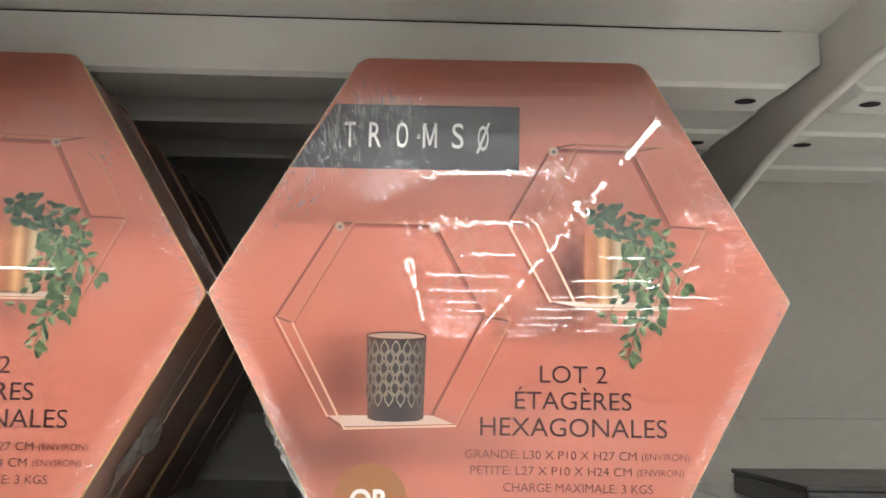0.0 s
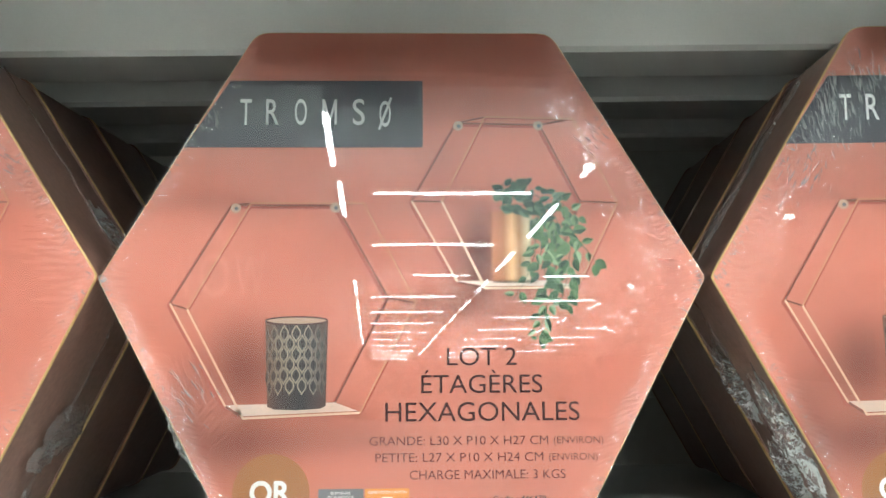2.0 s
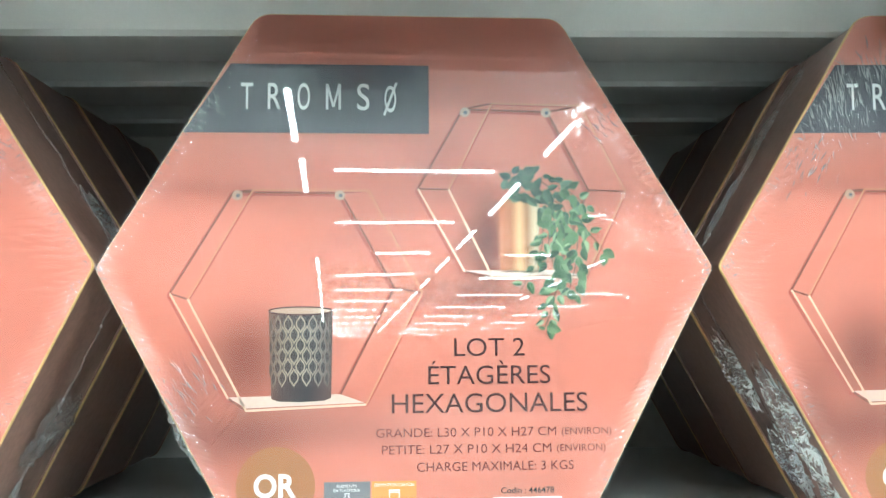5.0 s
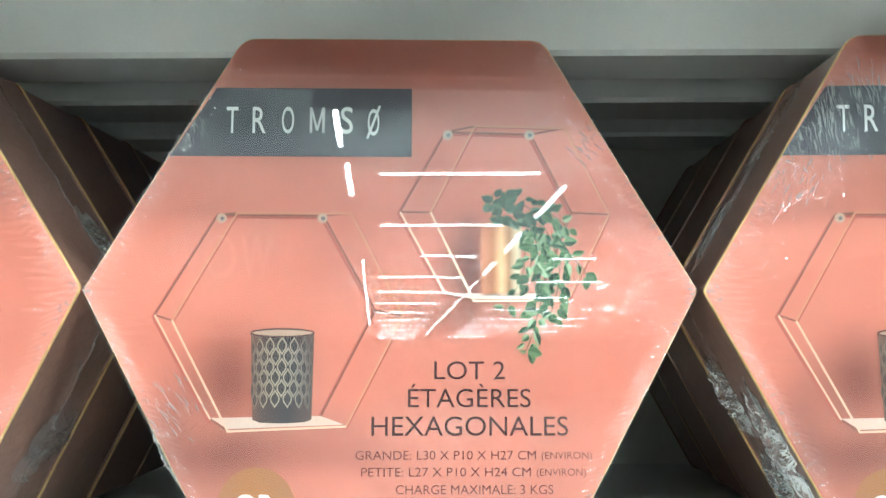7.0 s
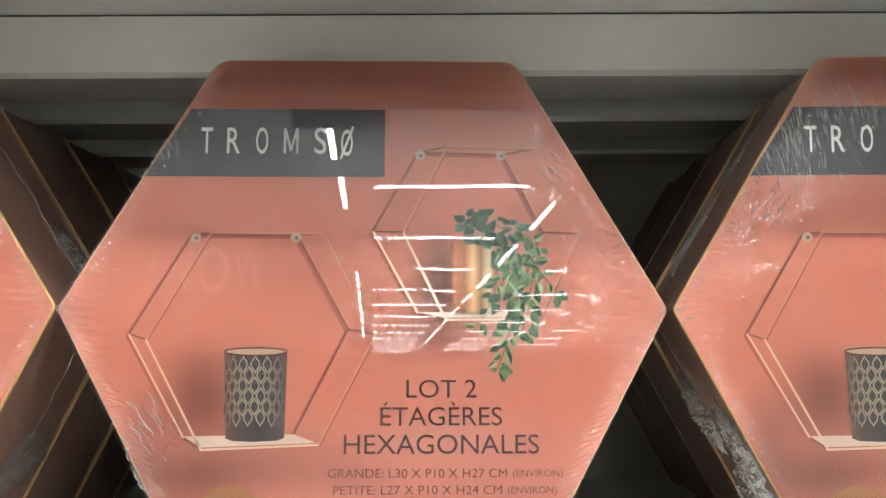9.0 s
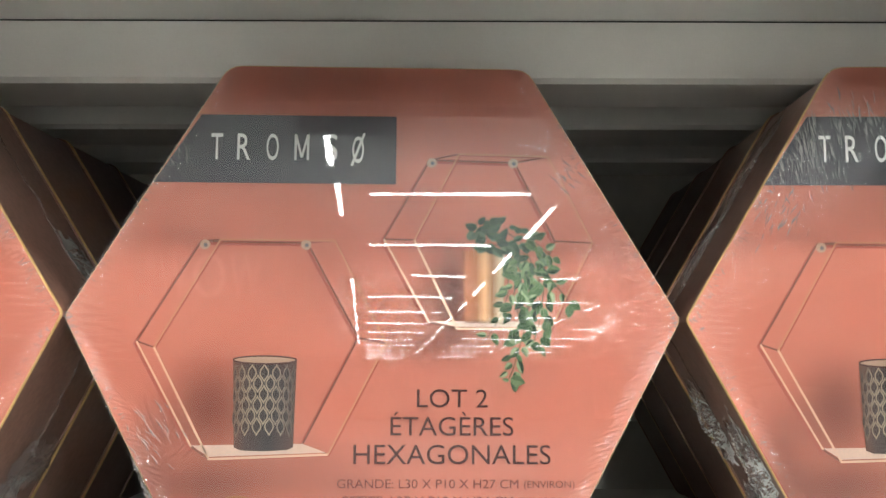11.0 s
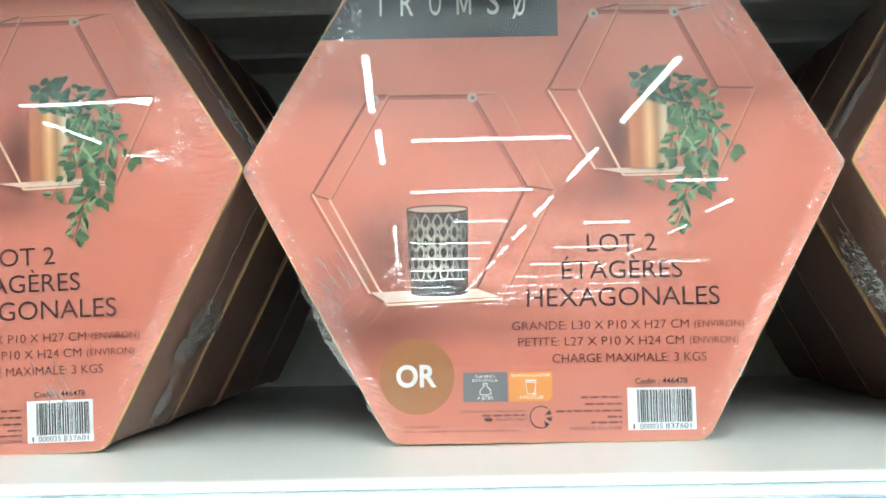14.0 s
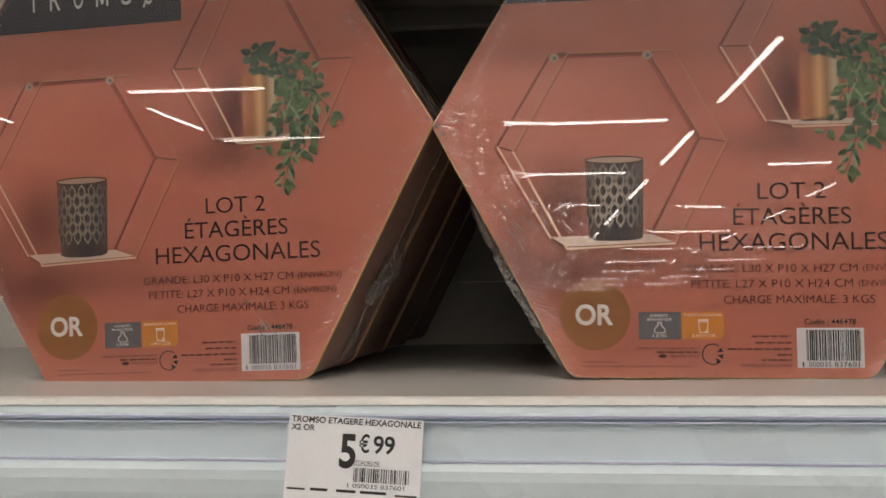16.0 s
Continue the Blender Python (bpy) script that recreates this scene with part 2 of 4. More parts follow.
def box_bm(x0, x1, y0, y1, z0, z1, bevel=0.0, bm=None):
    own = bm is None
    bm = bm or bmesh.new()
    vs = [bm.verts.new((x, y, z)) for x in (x0, x1) for y in (y0, y1) for z in (z0, z1)]
    for f in ((0, 1, 3, 2), (4, 6, 7, 5), (0, 4, 5, 1), (2, 3, 7, 6), (0, 2, 6, 4), (1, 5, 7, 3)):
        bm.faces.new([vs[i] for i in f])
    if own:
        bmesh.ops.recalc_face_normals(bm, faces=bm.faces)
        if bevel:
            bmesh.ops.bevel(bm, geom=list(bm.edges), offset=bevel, segments=2, affect="EDGES", profile=0.5)
    return bm


def extrude_x(profile, x0, x1, bm=None):
    """A closed outline of (y, z) points drawn out from x0 to x1."""
    bm = bm or bmesh.new()
    a = [bm.verts.new((x0, y, z)) for y, z in profile]
    b = [bm.verts.new((x1, y, z)) for y, z in profile]
    n = len(profile)
    for i in range(n):
        bm.faces.new((a[i], a[(i + 1) % n], b[(i + 1) % n], b[i]))
    bm.faces.new(a), bm.faces.new(b)
    bmesh.ops.recalc_face_normals(bm, faces=bm.faces)
    return bm


def mm(ax, az, y=0.0):
    """A place on a carton's front, from millimetres about the line of its side tips."""
    return (ax / 1000, y, HEX_BASE + az / 1000)


def flat(points, layer, bm=None):
    """A flat printed patch on the front; each layer lies a hair before the one below."""
    bm = bm or bmesh.new()
    y = -0.00008 * layer
    f = bm.faces.new([bm.verts.new(mm(x, z, y)) for x, z in points])
    if f.normal.y > 0 or (f.normal_update() or f.normal.y > 0):
        f.normal_flip()
    return bm


def stroke(points, width, layer, bm=None, closed=False):
    """A printed line of that width in millimetres along points."""
    bm = bm or bmesh.new()
    y = -0.00008 * layer
    pts = [Vector(p) for p in points]
    n = len(pts)
    left, right = [], []
    for i, p in enumerate(pts):
        before = pts[i - 1] if (i or closed) else p
        after = pts[(i + 1) % n] if (i < n - 1 or closed) else p
        d1, d2 = (p - before), (after - p)
        d1 = d1.normalized() if d1.length else d2.normalized()
        d2 = d2.normalized() if d2.length else d1
        t = (d1 + d2).normalized() if (d1 + d2).length > 1e-6 else d1
        k = Vector((-t.y, t.x)) * (width / 2 / max(abs(t.dot(d1)), 0.4))
        left.append(bm.verts.new(mm(*(p + k), y)))
        right.append(bm.verts.new(mm(*(p - k), y)))
    for i in range(n if closed else n - 1):
        j = (i + 1) % n
        bm.faces.new((left[i], right[i], right[j], left[j]))
    return bm


def disc(cx, cz, r, layer, bm=None, n=40, squash=1.0):
    return flat([(cx + r * math.cos(a), cz + r * squash * math.sin(a)) for a in (math.tau * i / n for i in range(n))], layer, bm)


def glyphs(body, bold=0.0, shear=0.0):
    cu = bpy.data.curves.new("writing", "FONT")
    cu.body, cu.fill_mode, cu.offset, cu.shear, cu.resolution_u = body, "FRONT", bold, shear, 5
    ob = new("writing", cu)
    bpy.context.view_layer.update()
    me = ob.evaluated_get(bpy.context.evaluated_depsgraph_get()).to_mesh()
    verts, faces = [v.co.xy[:] for v in me.vertices], [tuple(p.vertices) for p in me.polygons]
    bpy.data.objects.remove(ob)
    bpy.data.curves.remove(cu)
    return verts, faces


CAP = max(v[1] for v in glyphs("H")[0])


def write(body, x0, x1, z0, z1, layer, bm=None, bold=0.0, shear=0.0, place=mm):
    """Lettering whose capitals stand from z0 to z1 and whose line runs from x0 to x1 (millimetres)."""
    bm = bm or bmesh.new()
    verts, faces = glyphs(body, bold, shear)
    lo, hi = min(v[0] for v in verts), max(v[0] for v in verts)
    y = -0.00008 * layer
    vs = [bm.verts.new(place(x0 + (vx - lo) / (hi - lo) * (x1 - x0), z0 + vy / CAP * (z1 - z0), y)) for vx, vy in verts]
    for f in faces:
        try:
            bm.faces.new([vs[i] for i in f])
        except ValueError:
            pass
    return bm


def bars(rows, layer, bm=None):
    for x0, x1, z0, z1 in rows:
        bm = flat([(x0, z0), (x1, z0), (x1, z1), (x0, z1)], layer, bm)
    return bm


# ---- the shop round the shelving ----
def structure(name, bm, mat, label):
    return tagged(part(name, bm, mat), label, name.split("_")[0], kind="structure")


structure("floor", box_bm(-14, 14, -62, 1.2, -0.1, 0.0), FLOOR, "pale grey polished shop floor")
slope = math.tan(math.radians(0.4)) * 62
structure("ceiling", extrude_x([(1.2, CEIL), (0, CEIL), (-62, CEIL - slope), (-62, CEIL - slope + 0.1), (0, CEIL + 0.1), (1.2, CEIL + 0.1)], -14, 14), PLASTER, "white shop ceiling above the aisles")
structure("wall_north", box_bm(-14, 14, 1.2, 1.4, 0, CEIL), WALL, "pale plain wall behind the shelving")
structure("wall_south", box_bm(-14, 14, -62.2, -62, 0, CEIL), WALL, "pale plain wall at the far end of the shop")
structure("wall_west", box_bm(-14.2, -14, -62.2, 1.4, 0, CEIL), WALL, "pale plain side wall of the shop")
structure("wall_east", box_bm(14, 14.2, -62.2, 1.4, 0, CEIL), WALL, "pale plain side wall of the shop")


def ceiling_light(length):
    e = new("ceiling_light")
    part("housing", box_bm(-length / 2, length / 2, -0.012, 0.012, 0.022, 0.06, 0.004), HOUSING, e)
    for x in (-length * 0.35, length * 0.35):
        part("hanger", box_bm(x - 0.004, x + 0.004, -0.004, 0.004, 0.06, 0.5), HOUSING, e)
    bm = box_bm(-length / 2 + 0.02, length / 2 - 0.02, -0.032, 0.032, 0.0, 0.022, 0.007)
    part("tube", bm, TUBE, e, "glowing white tube")
    return tagged(e, "long white strip light under the shop ceiling", "ceiling light", group="strip lights")


TOP = 3.9
DROP, SWING = math.radians(0.4), math.radians(-1.1)      # fall of the ceiling away from the shelving, and the turn of the lamp rows


def over_aisle(x, y, ang):
    """A lamp's pose over the shop floor, in rows turned slightly to the shelving and falling with the ceiling."""
    return Matrix.Translation((0, 0, 1.3)) @ Matrix.Rotation(SWING, 4, "Z") @ Matrix.Rotation(DROP, 4, "X") @ Matrix.Translation((0, 0, -1.3)) @ pose(x, y, TOP, 0, 0, ang)


ROWS = [
    (2.05, [(1.02, -6.2, 0)] + [(1.02, -10.9 - 3.72 * i, 0) for i in range(12) if i != 2]),
    (1.15, [(1.45, -18.3, 0)]),
    (2.30, [(2.48, -8.95 - 3.78 * i, 90) for i in range(-1, 11)]),
    (1.90, [(-0.45, -5.0, 90), (-0.42, -8.6, 90), (-0.38, -11.3, 90)]),
    (2.60, [(-0.33, -20.2 - 3.6 * i, 90) for i in range(6)]),
    (1.00, [(4.60, -14.0, 0), (4.10, -18.6, 0)]),
    (2.10, [(4.75, -23.1 - 4.5 * i, 0) for i in range(7)]),
    (1.45, [(5.85, -16.7, 90), (6.05, -20.2, 90)] + [(6.1, -24.5 - 4.2 * i, 90) for i in range(6)]),
    (2.00, [(8.2, -27.5 - 4.5 * i, 0) for i in range(5)] + [(-5.2, -11.5, 0), (-5.6, -16.0, 0), (-6.4, -13.6, 90)]),
    # unseen side rows, added so the film's puckers have something bright to mirror
    (2.40, [(x, -3.0 - 3.0 * i, 90) for x in (-12.0, -9.0, 9.0, 12.0) for i in range(4)]),
]
for length, spots in ROWS:
    lamp = ceiling_light(length)
    lamp.matrix_world = over_aisle(*spots[0])
    for spot in spots[1:]:
        copy_thing(lamp, over_aisle(*spot))


# unseen lamps added near the shelving to carry most of the cartons' light
def aisle_fill_light():
    e = new("aisle_fill_light")
    part("frame", box_bm(-0.78, 0.78, -0.18, 0.18, 0.012, 0.07, 0.006), HOUSING, e, "white metal tray")
    for x in (-0.6, 0.6):
        part("hanger", box_bm(x - 0.004, x + 0.004, -0.004, 0.004, 0.07, 0.5), HOUSING, e)
    part("diffuser", box_bm(-0.75, 0.75, -0.15, 0.15, 0.0, 0.011, 0.003), FILL_DIFFUSER, e, "glowing white diffuser")
    return tagged(e, "unseen wide lamp added over the aisle to light the cartons", "ceiling light", group="aisle lights")


lamp = aisle_fill_light()
NEAR = [(x, y) for y in (-2.4, -4.6) for x in (-3.4, 0.2, 3.8)]
lamp.matrix_world = pose(*NEAR[0], TOP)
for x, y in NEAR[1:]:
    copy_thing(lamp, pose(x, y, TOP))


def hanging_sign(x, y, z, w, h):
    """Cut-out letters on thin wires, facing the shelving."""
    e = new("hanging_sign")
    for k, ch in enumerate("WOW!"):
        verts, faces = glyphs(ch)
        lo, hi = min(v[0] for v in verts), max(v[0] for v in verts)
        width = w * (0.08 if ch == "!" else 0.27)
        left = w * (0.5 - 0.31 * k)
        bm = bmesh.new()
        vs = [bm.verts.new((left - (vx - lo) / (hi - lo) * width, 0.006, -h / 2 + vy / CAP * h)) for vx, vy in verts]
        for f in faces:
            bm.faces.new([vs[i] for i in f])
        got = bmesh.ops.extrude_face_region(bm, geom=list(bm.faces))
        for v in got["geom"]:
            if isinstance(v, bmesh.types.BMVert):
                v.co.y -= 0.012
        part("letter", bm, WHITE_INK, e, "white cut-out letter")
        part("wire", box_bm(left - width / 2 - 0.002, left - width / 2 + 0.002, -0.002, 0.002, h / 2 - 0.01, CEIL - z), HOUSING, e)
    e.matrix_world = pose(x, y, z)
    return tagged(e, "white cut-out letters hanging over the aisle", "sign")


hanging_sign(-1.06, -5.0, 2.02, 0.66, 0.25)


# ---- shelving ----
BAY = (-0.78, 0.553, 1.886)      # ends of the two bays along x


def rib_profile(y):
    """A hat-shaped stiffener under a shelf: front face, flat bottom, rear face."""
    top, low = 0.0, -0.0400
    return [(y, top), (y, low + 0.017), (y, low + 0.003), (y + 0.003, low), (y + 0.054, low), (y + 0.057, low + 0.003), (y + 0.057, low + 0.017), (y + 0.057, top)]


def rail_profile():
    """A price rail, seen from its end: lip under the shelf edge, upright channel, bulging foot."""
    return [(0.002, 0.0), (-0.004, -0.0005), (-0.0062, -0.0025), (-0.0065, -0.0050), (-0.0040, -0.0062), (-0.0040, -0.0235), (-0.0070, -0.0250),
            (-0.0085, -0.0285), (-0.0078, -0.0330), (-0.0050, -0.0400), (-0.0010, -0.0470), (0.0012, -0.0510), (0.003, -0.0515), (0.003, -0.0040)]


def shelf(z, x0, x1, with_ribs):
    e = new("shelf")
    tray = [(EDGE, 0.0), (EDGE - 0.001, -0.001), (EDGE - 0.001, -0.048), (EDGE + 0.012, -0.049), (EDGE + 0.012, -0.046), (EDGE + 0.002, -0.046), (EDGE + 0.002, -0.0025),
            (BACK - 0.0005, -0.0025), (BACK - 0.0005, 0.0)]
    part("tray", extrude_x([(y, zz) for y, zz in tray], x0 + 0.0017, x1 - 0.0017), STEEL, e, "grey painted steel tray")
    lip = [(EDGE + 0.006, 0.0005), (EDGE - 0.0006, 0.0007), (EDGE - 0.0022, -0.0004), (EDGE - 0.0026, -0.0030), (EDGE - 0.0011, -0.0034), (EDGE - 0.0011, 0.0001), (EDGE + 0.006, 0.0001)]
    part("front_lip", extrude_x(lip, x0 + 0.0017, x1 - 0.0017), LIP, e, "cream white rounded front edge")
    if with_ribs:
        for y in (0.078, 0.190, 0.302):
            bm = extrude_x([(yy, zz - 0.0026) for yy, zz in rib_profile(y)], x0 + 0.004, x1 - 0.004)
            for v in bm.verts:      # the folded ends step back towards the bottom
                back = 0.024 if v.co.z < -0.030 else 0.0
                v.co.x += back if v.co.x < (x0 + x1) / 2 else -back
            rib = part("stiffener", bm, STEEL, e)
            part("joint", box_bm(x0 + 0.03, x1 - 0.03, y - 0.0006, y + 0.001, -0.0034, -0.0027), DARK_HOLE, rib, "thin dark joint")
            for x in (x0 + 0.045, x1 - 0.045):
                # nothing is cut out: a near-black disc paints the shade inside the hole
                bm = bmesh.new()
                bm.faces.new([bm.verts.new((x + 0.0075 * math.cos(a), y + 0.030 + 0.0065 * math.sin(a), -0.0430)) for a in (math.tau * i / 20 for i in range(20))])
                part("hole", bm, DARK_HOLE, rib, "dark disc for the shade in a punched hole")
    e.location = (0, 0, z)
    return tagged(e, "grey painted steel shop shelf with folded stiffeners", "shelf", group="shelves")


def price_rail(z, x0, x1):
    e = new("price_rail")
    y = EDGE - 0.0015
    part("body", extrude_x([(y + a, b) for a, b in rail_profile()], x0 + 0.003, x1 - 0.003), RAIL, e, "bluish white plastic rail")
    for zz, h in ((-0.0040, 0.0004), (-0.0066, 0.0004), (-0.0244, 0.0004)):
        part("ridge", box_bm(x0 + 0.003, x1 - 0.003, y - 0.0078, y - 0.0035, zz - h, zz + h, 0.0003), RAIL_LINE, e, "lavender plastic ridge")
    part("cover", box_bm(x0 + 0.003, x1 - 0.003, y - 0.0076, y - 0.0072, -0.0240, -0.0074), COVER, e, "clear plastic cover").visible_shadow = False
    e.location = (0, 0, z)
    return tagged(e, "bluish white plastic price rail along the shelf edge", "price rail", group="price rails")


UPPER = 1.532
for z, ribs in ((SHELF, False), (UPPER, True)):
    for i in (0, 1):
        shelf(z, BAY[i], BAY[i + 1], ribs)
        price_rail(z - 0.0035, BAY[i], BAY[i + 1])


def shelf_bracket(x, z):
    """A steel arm under a shelf: notched top, lower edge sweeping down to the upright, with a folded lip."""
    e = new("shelf_bracket")
    low = []
    for i in range(25):
        y = -0.085 + i / 24 * 0.525
        s = max(y - 0.02, 0) / 0.42
        low.append((y, -0.0410 + 0.010 * max(0, (-0.02 - y) / 0.065) - 0.030 * s - 0.075 * s ** 2.2))
    top = [(0.44, -0.0005)]
    for y in (0.36, 0.24, 0.12, 0.06, 0.02, -0.03):
        top += [(y + 0.009, -0.0005), (y, -0.0005)]
    top += [(-0.085, -0.0005)]
    part("arm", extrude_x(low + top, -0.0015, 0.0015), STEEL, e)
    bm = bmesh.new()
    for i in range(len(low) - 1):
        (y0, z0), (y1, z1) = low[i], low[i + 1]
        a = [bm.verts.new(p) for p in ((-0.0015, y0, z0), (0.007, y0, z0), (0.007, y1, z1), (-0.0015, y1, z1))]
        b = [bm.verts.new(p) for p in ((-0.0015, y0, z0 - 0.0025), (0.007, y0, z0 - 0.0025), (0.007, y1, z1 - 0.0025), (-0.0015, y1, z1 - 0.0025))]
        bm.faces.new(a), bm.faces.new(b[::-1]), bm.faces.new((a[0], b[0], b[3], a[3])), bm.faces.new((a[1], a[2], b[2], b[1]))
    bmesh.ops.remove_doubles(bm, verts=bm.verts, dist=1e-5)
    bmesh.ops.recalc_face_normals(bm, faces=bm.faces)
    part("lip", bm, STEEL, e, smooth=True)
    e.location = (x, 0, z)
    return tagged(e, "curved grey steel arm holding up the shelf", "shelf bracket", group="shelf brackets")


for x in (BAY[0], BAY[1] - 0.0005, BAY[2]):
    shelf_bracket(x, UPPER - 0.0005)


def upright(x):
    e = new("upright")
    part("post", box_bm(-0.015, 0.015, BACK, BACK + 0.03, 0, 2.05, 0.002), STEEL, e)
    z = 0.3
    while z < 2.0:
        # uncut slot: a near-black strip on the post paints its inner shade
        part("slot", box_bm(-0.003, 0.003, BACK - 0.0004, BACK - 0.0001, z, z + 0.025), DARK_HOLE, e, "dark strip for the shade in a slot")
        z += 0.05
    e.location = (x, 0, 0)
    return tagged(e, "grey slotted steel upright of the shelving", "upright", group="uprights")


for x in BAY:
    upright(x)


def back_panel(x0, x1, z0, z1):
    return tagged(part("back_panel", box_bm(x0 + 0.016, x1 - 0.016, BACK, BACK + 0.006, z0, z1, 0.001), PANEL), "pale grey steel back panel behind the shelves", "back panel", group="back panels", kind="structure")


for i in (0, 1):
    for z0, z1 in ((0.1, 0.8597), (0.86, 1.2597), (1.26, 1.6597), (1.66, 2.05)):
        back_panel(BAY[i], BAY[i + 1], z0, z1)


# ---- the cartons ----
TIP, TOPZ, LOW, TOPX, LOWX, DEPTH = 160.0, 135.0, -144.6, 80.0, 82.0, 0.094


def hexagon(shrink=0.0, corner=7.0):
    """The carton's outline in millimetres, with rounded corners."""
    base = [(TIP - shrink, 0), (TOPX - shrink * 0.5, TOPZ - shrink), (-TOPX + shrink * 0.5, TOPZ - shrink), (-TIP + shrink, 0), (-LOWX + shrink * 0.5, LOW + shrink), (LOWX - shrink * 0.5, LOW + shrink)]
    out = []
    for i, p in enumerate(base):
        p, a, b = Vector(p), Vector(base[i - 1]), Vector(base[(i + 1) % 6])
        r = corner if i not in (0, 3) else 3.0
        s, t = p + (a - p).normalized() * r, p + (b - p).normalized() * r
        for k in range(5):
            u = k / 4
            q = s * (1 - u) ** 2 + p * 2 * u * (1 - u) + t * u * u
            out.append((q.x, q.y))
    return out


def slab(outline, y0, y1, rim=None):
    """A board of that outline; rim, a smaller outline, gives its face a worn bevel that shows the cut edge."""
    bm = bmesh.new()
    rings = [(rim, y0), (outline, y0 + 0.0008)] if rim else [(outline, y0)]
    rings.append((outline, y1))
    rings = [[bm.verts.new(mm(x, z, y)) for x, z in o] for o, y in rings]
    n = len(outline)
    bm.faces.new(rings[0]).material_index = 0
    bm.faces.new(rings[-1][::-1]).material_index = 0
    for a, b in zip(rings, rings[1:]):
        for i in range(n):
            bm.faces.new((a[i], b[i], b[(i + 1) % n], a[(i + 1) % n])).material_index = 1
    bmesh.ops.recalc_face_normals(bm, faces=bm.faces)
    return bm


def wire_frame(back, front, panel):
    """A printed hexagonal wire shelf: rear hexagon, front hexagon and short links."""
    part("printed_wire", stroke([(x - 1.1, z - 1.1) for x, z in back], 1.5, 1, closed=True), SHADOW_INK, panel, "printed wire shadow")
    part("printed_wire", stroke(back, 0.95, 3, closed=True), COPPER_INK, panel, "printed rear wire hexagon")
    bm = None
    for p, q in zip(back, front):
        bm = stroke((p, q), 0.9, 3, bm)
    part("printed_wire", bm, COPPER_INK, panel, "printed cross wires")
    part("printed_wire", stroke([(x + 0.7, z - 0.5) for x, z in front], 0.9, 4, closed=True), SHADOW_INK, panel, "printed wire shadow")
    part("printed_wire", stroke(front, 0.9, 5, closed=True), GOLD_INK, panel, "printed front wire hexagon in gold")
    part("printed_wire", stroke((front[5], front[4], front[3]), 1.2, 6), CREAM_INK, panel, "printed pale gold highlight")
    part("printed_wire", stroke((back[5], back[4]), 1.0, 6), CREAM_INK, panel, "printed pale gold highlight")


def printed_plant(panel):
    """A trailing plant: shoots and strands of broad leaves, each folded along its vein, darker over the pot than where they hang."""
    rng = random.Random(9)
    n = 0

    def leaf(sheets, x, z, size, turn):
        nonlocal n
        n += 1
        y = -0.00008 * 7 - 0.0000045 * n
        c, s = math.cos(turn), math.sin(turn)
        fat = rng.uniform(0.27, 0.40)
        bend = rng.uniform(-0.10, 0.10)
        upper = [(0, 0), (0.10, fat * 0.62), (0.30, fat), (0.55, fat * 0.92), (0.80, fat * 0.52), (1.0, 0)]
        lower = [(u, -v * rng.uniform(0.7, 1.0)) for u, v in reversed(upper[1:-1])]

        def draw(bm, shape, dy):
            bm.faces.new([bm.verts.new(mm(x + size * (u * c - (v + bend * u * u) * s), z + size * (u * s + (v + bend * u * u) * c), y + dy)) for u, v in shape])

        draw(sheets[0], upper + lower, 0)
        draw(sheets[1], [(0.03 + u * 0.94, v * 0.91 + 0.006) for u, v in upper], -0.0000015)
        draw(sheets[1], [(0.03 + u * 0.94, v * 0.91 - 0.006) for u, v in [upper[-1]] + lower + [upper[0]]], -0.0000015)

    def strand(sheets, path, count, spread, size, stem=True):
        if stem:
            part("printed_stem", stroke(path, 0.45, 6), STEM, panel)
        pts = [Vector(q) for q in path]
        legs = [(b - a).length for a, b in zip(pts, pts[1:])]
        for k in range(count):
            d = (k + rng.uniform(0.1, 0.9)) / count * sum(legs)
            i = 0
            while i < len(legs) - 1 and d > legs[i]:
                d -= legs[i]
                i += 1
            way = (pts[i + 1] - pts[i]).normalized()
            at = pts[i] + way * min(d, legs[i])
            side = 1 if k % 2 else -1
            turn = math.atan2(way.y, way.x) + side * rng.uniform(0.35, 1.25)
            off = Vector((-way.y, way.x)) * side * rng.uniform(0, spread)
            leaf(sheets, at.x + off.x, at.y + off.y, size * rng.uniform(0.72, 1.15), turn)

    dark, light = (bmesh.new(), bmesh.new()), (bmesh.new(), bmesh.new())
    for path, count, spread in ((((50, 37), (58, 44), (68, 46), (79, 38)), 22, 5), (((52, 37), (66, 39), (80, 33), (84, 24)), 20, 5), (((52, 37), (53, 46), (52.5, 51)), 5, 1),
                                (((58, 42), (59.5, 47), (59.5, 50)), 5, 1), (((70, 34), (74, 28), (78, 20)), 10, 4)):
        strand(dark, path, count, spread, 6.8)
    for path, count, spread, size in ((((74, 32), (77, 16), (80, 3), (76, -11), (72, -25), (69.5, -31)), 30, 3.2, 7.0), (((79, 31), (88, 16), (86, 0), (82, -14)), 24, 4.0, 7.2),
                                      (((78, 42), (84, 40), (91, 34), (92, 30)), 6, 1.5, 7.0), (((86, 30), (92, 20), (100, 11), (103, 4)), 7, 0.8, 6.8),
                                      (((70, 30), (69, 12), (64, -1), (57, -12)), 9, 1.4, 6.6), (((76, 28), (72, 12), (75, 0)), 12, 4.0, 7.0)):
        strand(light, path, count, spread, size)
    leaf(light, 70, -31, 8.2, -0.35), leaf(light, 69.5, -32, 4.0, 2.9), leaf(light, 76, -11, 7.6, 3.0), leaf(light, 81, -13, 7.0, -0.6)
    for (edge, face), shade, words in ((dark, LEAF_DARK, "printed dark green leaves over the pot"), (light, LEAF, "printed trailing green leaves")):
        part("printed_plant", edge, LEAF_RIM, panel, "pale rims of the printed leaves")
